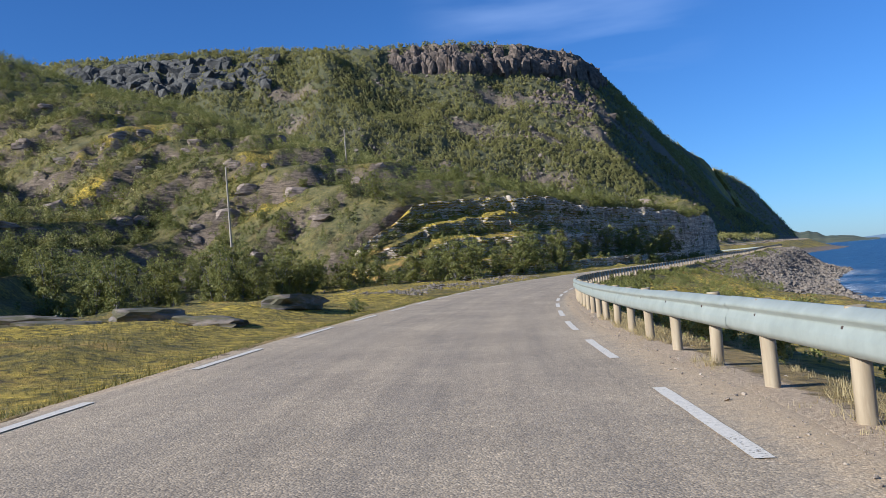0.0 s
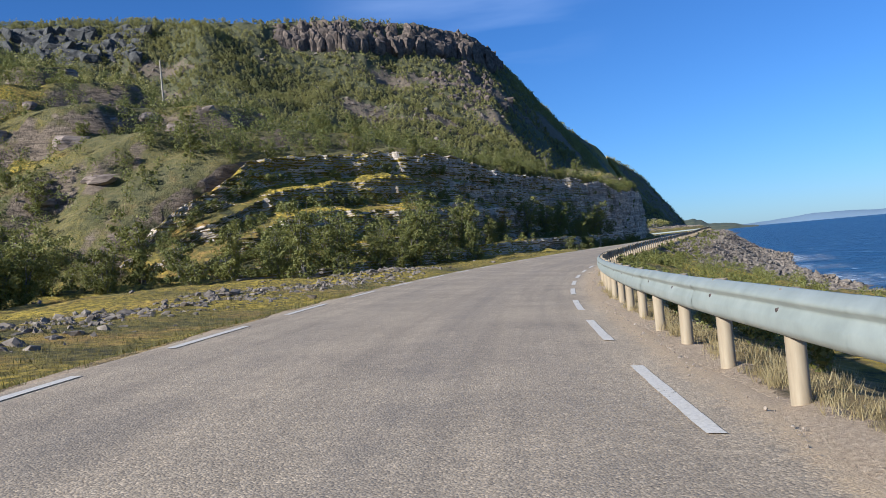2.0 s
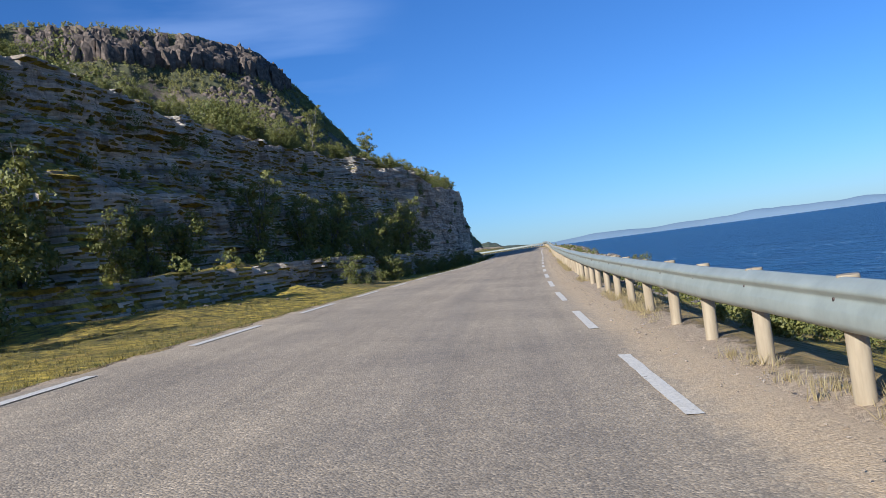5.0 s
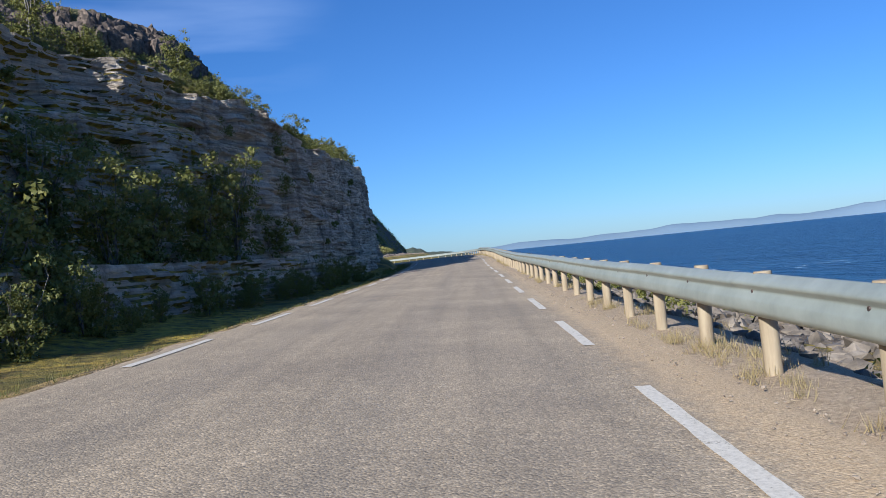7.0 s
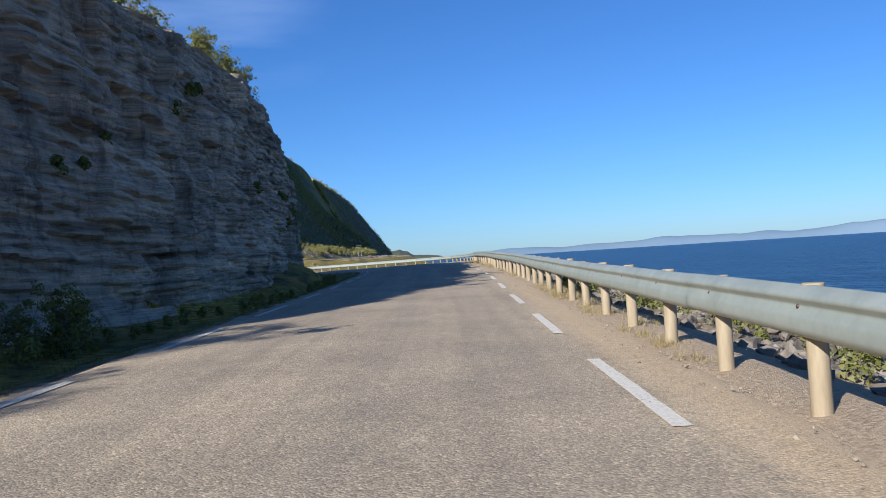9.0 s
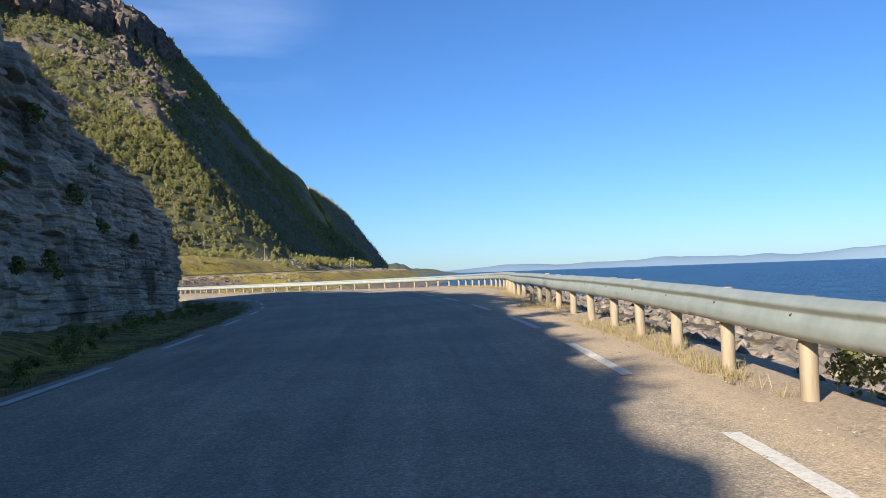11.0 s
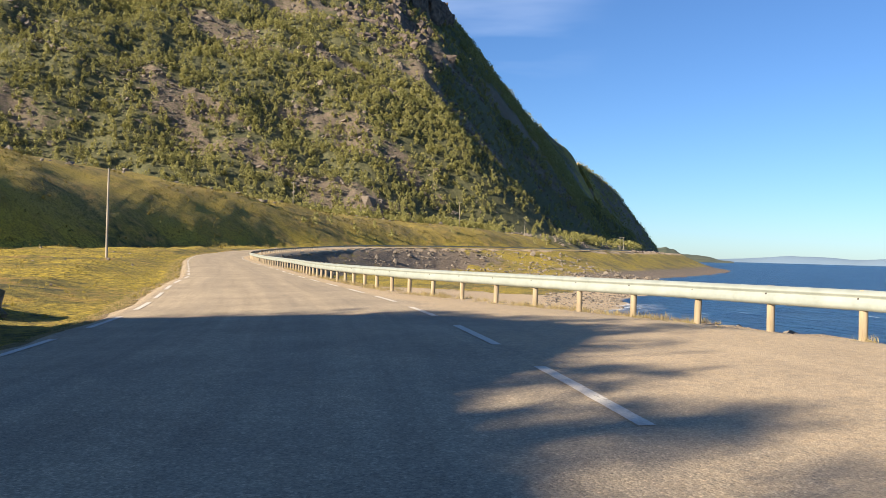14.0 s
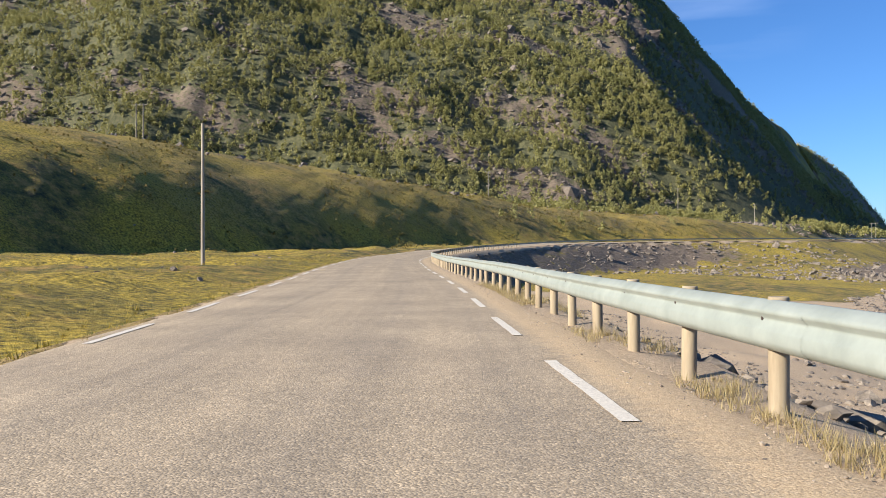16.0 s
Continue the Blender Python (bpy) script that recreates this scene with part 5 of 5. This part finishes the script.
stone_field("scree_boulders", cx[ok], cy[ok], rng.lognormal(-0.5, 0.5, ok.sum()).clip(0.2, 1.4), 43, "pale fallen boulders along the foot of the mountain", mat=M_PALE)
n = 5200
ss, u = rng.uniform(300, 620, n), rng.uniform(0, 1, n)
beach = rng.random(n) < 0.75
nn = np.where(beach, shore_line(ss) - 16 * u ** 1.5, rail_line(ss) + 1.5 + 9 * u)
p = on_road(ss, nn)
keep = (ss > 360) | beach
stone_field("beach_stones", p[keep, 0], p[keep, 1], rng.lognormal(-1.75, 0.5, keep.sum()).clip(0.06, 0.7), 50, "grey stones on the embankment and the beach of the bay", 0.05, M_BEACH)
n = 6500
ss, u = rng.uniform(312, 400, n), rng.uniform(0, 1, n)
p = on_road(ss, rail_line(ss) + 0.8 + 17 * u ** 1.2)
stone_field("bank_rubble", p[:, 0], p[:, 1], rng.lognormal(-2.7, 0.5, n).clip(0.03, 0.3), 68, "grey gravel and broken stone on the bank below the rail", 0.1, M_BEACH)
n = 1500
ss, u = rng.uniform(530, 670, n), rng.uniform(0, 1, n)
p = on_road(ss, rail_line(ss) + 1.5 + u * (shore_line(ss) - 2))
stone_field("point_stones", p[:, 0], p[:, 1], rng.lognormal(-1.0, 0.5, n).clip(0.15, 1.4), 67, "grey boulders and stones over the low point", 0.1, M_BEACH)
n = 30000
cx, cy = rng.uniform(-240, 330, n), rng.uniform(520, 960, n)
_, cs, cn, cd, cm = ground_height(cx, cy)
ok = (cm > 10) & (cm < 234) & (fbm(cx / 80, cy / 26, 51) > 0.05)
stone_field("scree", cx[ok], cy[ok], rng.lognormal(-0.55, 0.45, ok.sum()).clip(0.25, 2.0), 45, "dark grey scree of broken rock on the mountain side")
n = 900
cx, cy = rng.uniform(-60, 90, n), rng.uniform(5, 440, n)
_, cs, cn, cd, cm = ground_height(cx, cy)
ok = (cn < -8.5) & (cd < 12)
stone_field("field_stones", cx[ok], cy[ok], rng.lognormal(-1.9, 0.45, ok.sum()).clip(0.05, 0.22), 44, "scattered small stones in the mossy field")


n = 17000
ss = rng.uniform(2, 345, n)
nn = right_line(ss) + 0.35 + (rail_line(ss) + 0.6 - right_line(ss) - 0.35) * rng.random(n) ** 0.8
keep = fbm(ss / 2.5, nn * 1.5, 103) > -0.25
p = on_road(ss, nn)[keep]
pebble_z = np.where(nn < rail_line(ss) - 0.2, shoulder_z(ss, nn) + 0.012, shoulder_z(ss, nn) - 0.06)[keep]
stone_field("shoulder_gravel", p[:, 0], p[:, 1], rng.lognormal(-4.65, 0.42, keep.sum()).clip(0.005, 0.028), 104, "pale loose gravel scattered along the shoulder", 0.2, M_GRIT, 1, pebble_z)


# ---- grass tufts ----
def tufts(name, xs, ys, height, per, seed, mat, label, floor=None, blade=0.003):
    rg = np.random.default_rng(seed)
    zs = ground_height(xs, ys)[0]
    zs = zs if floor is None else np.maximum(zs, floor)
    n = len(xs) * per
    base = np.repeat(np.stack([xs, ys, zs - 0.02], 1), per, 0) + rg.normal(0, 0.05, (n, 3)) * np.array([1, 1, 0])
    h = np.repeat(height, per) * rg.uniform(0.5, 1.2, n)
    lean = rg.normal(0, 0.35, (n, 2)) * h[:, None]
    a = rg.uniform(0, 6.28, n)
    w = blade + 0.008 * h
    side = np.stack([np.cos(a) * w, np.sin(a) * w, 0 * a], 1)
    tip = base + np.stack([lean[:, 0], lean[:, 1], h], 1)
    v = np.stack([base - side, base + side, tip], 1).reshape(-1, 3)
    ob = new(name, raw_mesh(name, v, np.arange(n * 3).reshape(-1, 3), mat))
    return tagged(ob, label, "grass", kind="stuff")


n = 13000
ss = rng.uniform(2, 345, n)
nn = rail_line(ss) + rng.normal(0.0, 0.5, n)
keep = (fbm(ss / 3, nn, 95) > np.where((ss > 140) & (ss < 236), 0.06, -0.12)) & (nn > right_line(ss) + 0.9) & (nn > rail_line(ss) - 0.9)
p = on_road(ss, nn)[keep]
tufts("dry_grass", p[:, 0], p[:, 1], rng.uniform(0.05, 0.19, keep.sum()), 22, 51, M_DRY, "dry straw-coloured grass tufts along the guard rail", np.where(nn < rail_line(ss) + 0.3, shoulder_z(ss, nn), -50)[keep])
n = 13000
ss = rng.uniform(2, 420, n)
nn = left_line(ss) - 0.55 - np.abs(rng.normal(0, 2.6, n))
p = on_road(ss, nn)
tufts("verge_grass", p[:, 0], p[:, 1], rng.uniform(0.05, 0.15, n), 6, 52, M_GRASS, "short green and yellow grass on the road verge")

n = 21000
ss = rng.uniform(4, 130, n)
nn = left_line(ss) - 1.0 - 14 * rng.random(n) ** 1.3
p = on_road(ss, nn)
tufts("moss_grass", p[:, 0], p[:, 1], rng.uniform(0.04, 0.13, n), 4, 33, M_HEATH, "low olive moss and grass tufts beside the road", None, 0.009)

n = 16000
cx, cy = rng.uniform(-30, 90, n), rng.uniform(283, 440, n)
_, cs, cn, cd, cm = ground_height(cx, cy)
ok = (cn < -5.5) & (fbm(cx / 5, cy / 5, 99) > -0.2)
tufts("field_tussocks", cx[ok], cy[ok], rng.uniform(0.06, 0.2, ok.sum()), 10, 37, M_TUSSOCK, "yellow-green grass and moss tussocks in the field", None, 0.012)
n = 17000
cx, cy = rng.uniform(-90, 200, n), rng.uniform(400, 640, n)
_, cs, cn, cd, cm = ground_height(cx, cy)
ok = (cn < -9) & (cm > 236) & (fbm(cx / 14, cy / 14, 100) > -0.1) & (cd > -8)
scattered_woods("terrace_heath", cx[ok], cy[ok], rng.uniform(0.25, 0.65, ok.sum()), 15, 0.15, 38, "brown and olive heath tussocks on the terrace", M_HEATH)

# ---- power line poles ----
def pole(x, y, top, height, arms=1, apart=0.0):
    e = new("utility_pole")
    e.location = (x, y, top - height)
    for off in ([0.0] if not apart else [-apart / 2, apart / 2]):
        bm = bmesh.new()
        tube(bm, [(off, 0, -1.5), (off, 0, height * 0.5), (off, 0, height)], 0.15, 0.10, 10)
        child("pole", from_bmesh("pole", bm, M_POLE, True), e)
    if arms:
        bm = bmesh.new()
        bmesh.ops.create_cube(bm, size=1, matrix=Matrix.Translation((0, 0.1, height - 0.35)) @ Matrix.Diagonal((1.9 + apart, 0.11, 0.13, 1)))
        child("crossarm", from_bmesh("crossarm", bm, M_POLE), e)
        for off in (-0.85 - apart / 2, 0, 0.85 + apart / 2):
            bm = bmesh.new()
            tube(bm, [(off, 0.1, height - 0.29), (off, 0.1, height - 0.05)], 0.05, 0.035, 8)
            child("insulator", from_bmesh("insulator", bm, M_STEEL), e)
    return tagged(e, "weathered grey wooden power line pole" if not apart else "pair of grey wooden power line poles with crossarm", "utility pole", "power line poles")


pole(-32.0, 103.5, 17.2, 9.0, 0)
pole(-22.5, 145, 28.5, 9.0, 0)
pole(-140, 257, 72, 9, 1)
pole(57.0, 353.0, 9.9, 10.4, 0)
pole(64.5, 550, 25.2, 11.5, 1)
pole(138, 645, 26.2, 10.5, 1)
pole(182, 696, 22.2, 10.5, 1)
pole(-10.5, 473, 34.3, 11.5, 1, 1.7)
pole(262, 764, 14.8, 12, 1, 2.4)


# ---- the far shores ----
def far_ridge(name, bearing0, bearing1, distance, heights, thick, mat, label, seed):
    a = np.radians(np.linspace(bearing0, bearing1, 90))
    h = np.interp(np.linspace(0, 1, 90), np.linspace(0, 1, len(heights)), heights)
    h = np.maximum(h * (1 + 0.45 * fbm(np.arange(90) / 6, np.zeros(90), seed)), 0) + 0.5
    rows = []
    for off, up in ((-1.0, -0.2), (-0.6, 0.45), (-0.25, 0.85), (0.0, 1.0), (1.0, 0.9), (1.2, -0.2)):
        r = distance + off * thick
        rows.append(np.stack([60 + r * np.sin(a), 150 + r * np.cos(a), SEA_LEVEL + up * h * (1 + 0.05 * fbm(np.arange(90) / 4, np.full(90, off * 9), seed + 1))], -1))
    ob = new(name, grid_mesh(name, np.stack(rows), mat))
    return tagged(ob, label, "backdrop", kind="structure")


M_HEAD = plain_material("headland_heath", [(0.35, (0.045, 0.06, 0.035)), (0.65, (0.11, 0.11, 0.06))], 0.02, 0.95)
# distance haze over the far hills is mixed into their pale blue colour
M_HAZED_HILLS = plain_material("far_hills_haze_blue", [(0.35, (0.135, 0.195, 0.265)), (0.65, (0.16, 0.22, 0.285))], 0.003, 1.0)
far_ridge("headland", 14, 26.3, 3000, [95, 85, 70, 62, 55, 44, 30, 16, 3], 260, M_HEAD, "low green headland across the water", 61)
far_ridge("far_hills", 22, 72, 4450, [4, 12, 32, 22, 34, 62, 48, 52, 62, 78, 74, 84, 72, 78], 120, M_HAZED_HILLS, "hills on the far shore with pale blue haze in their colour", 63)
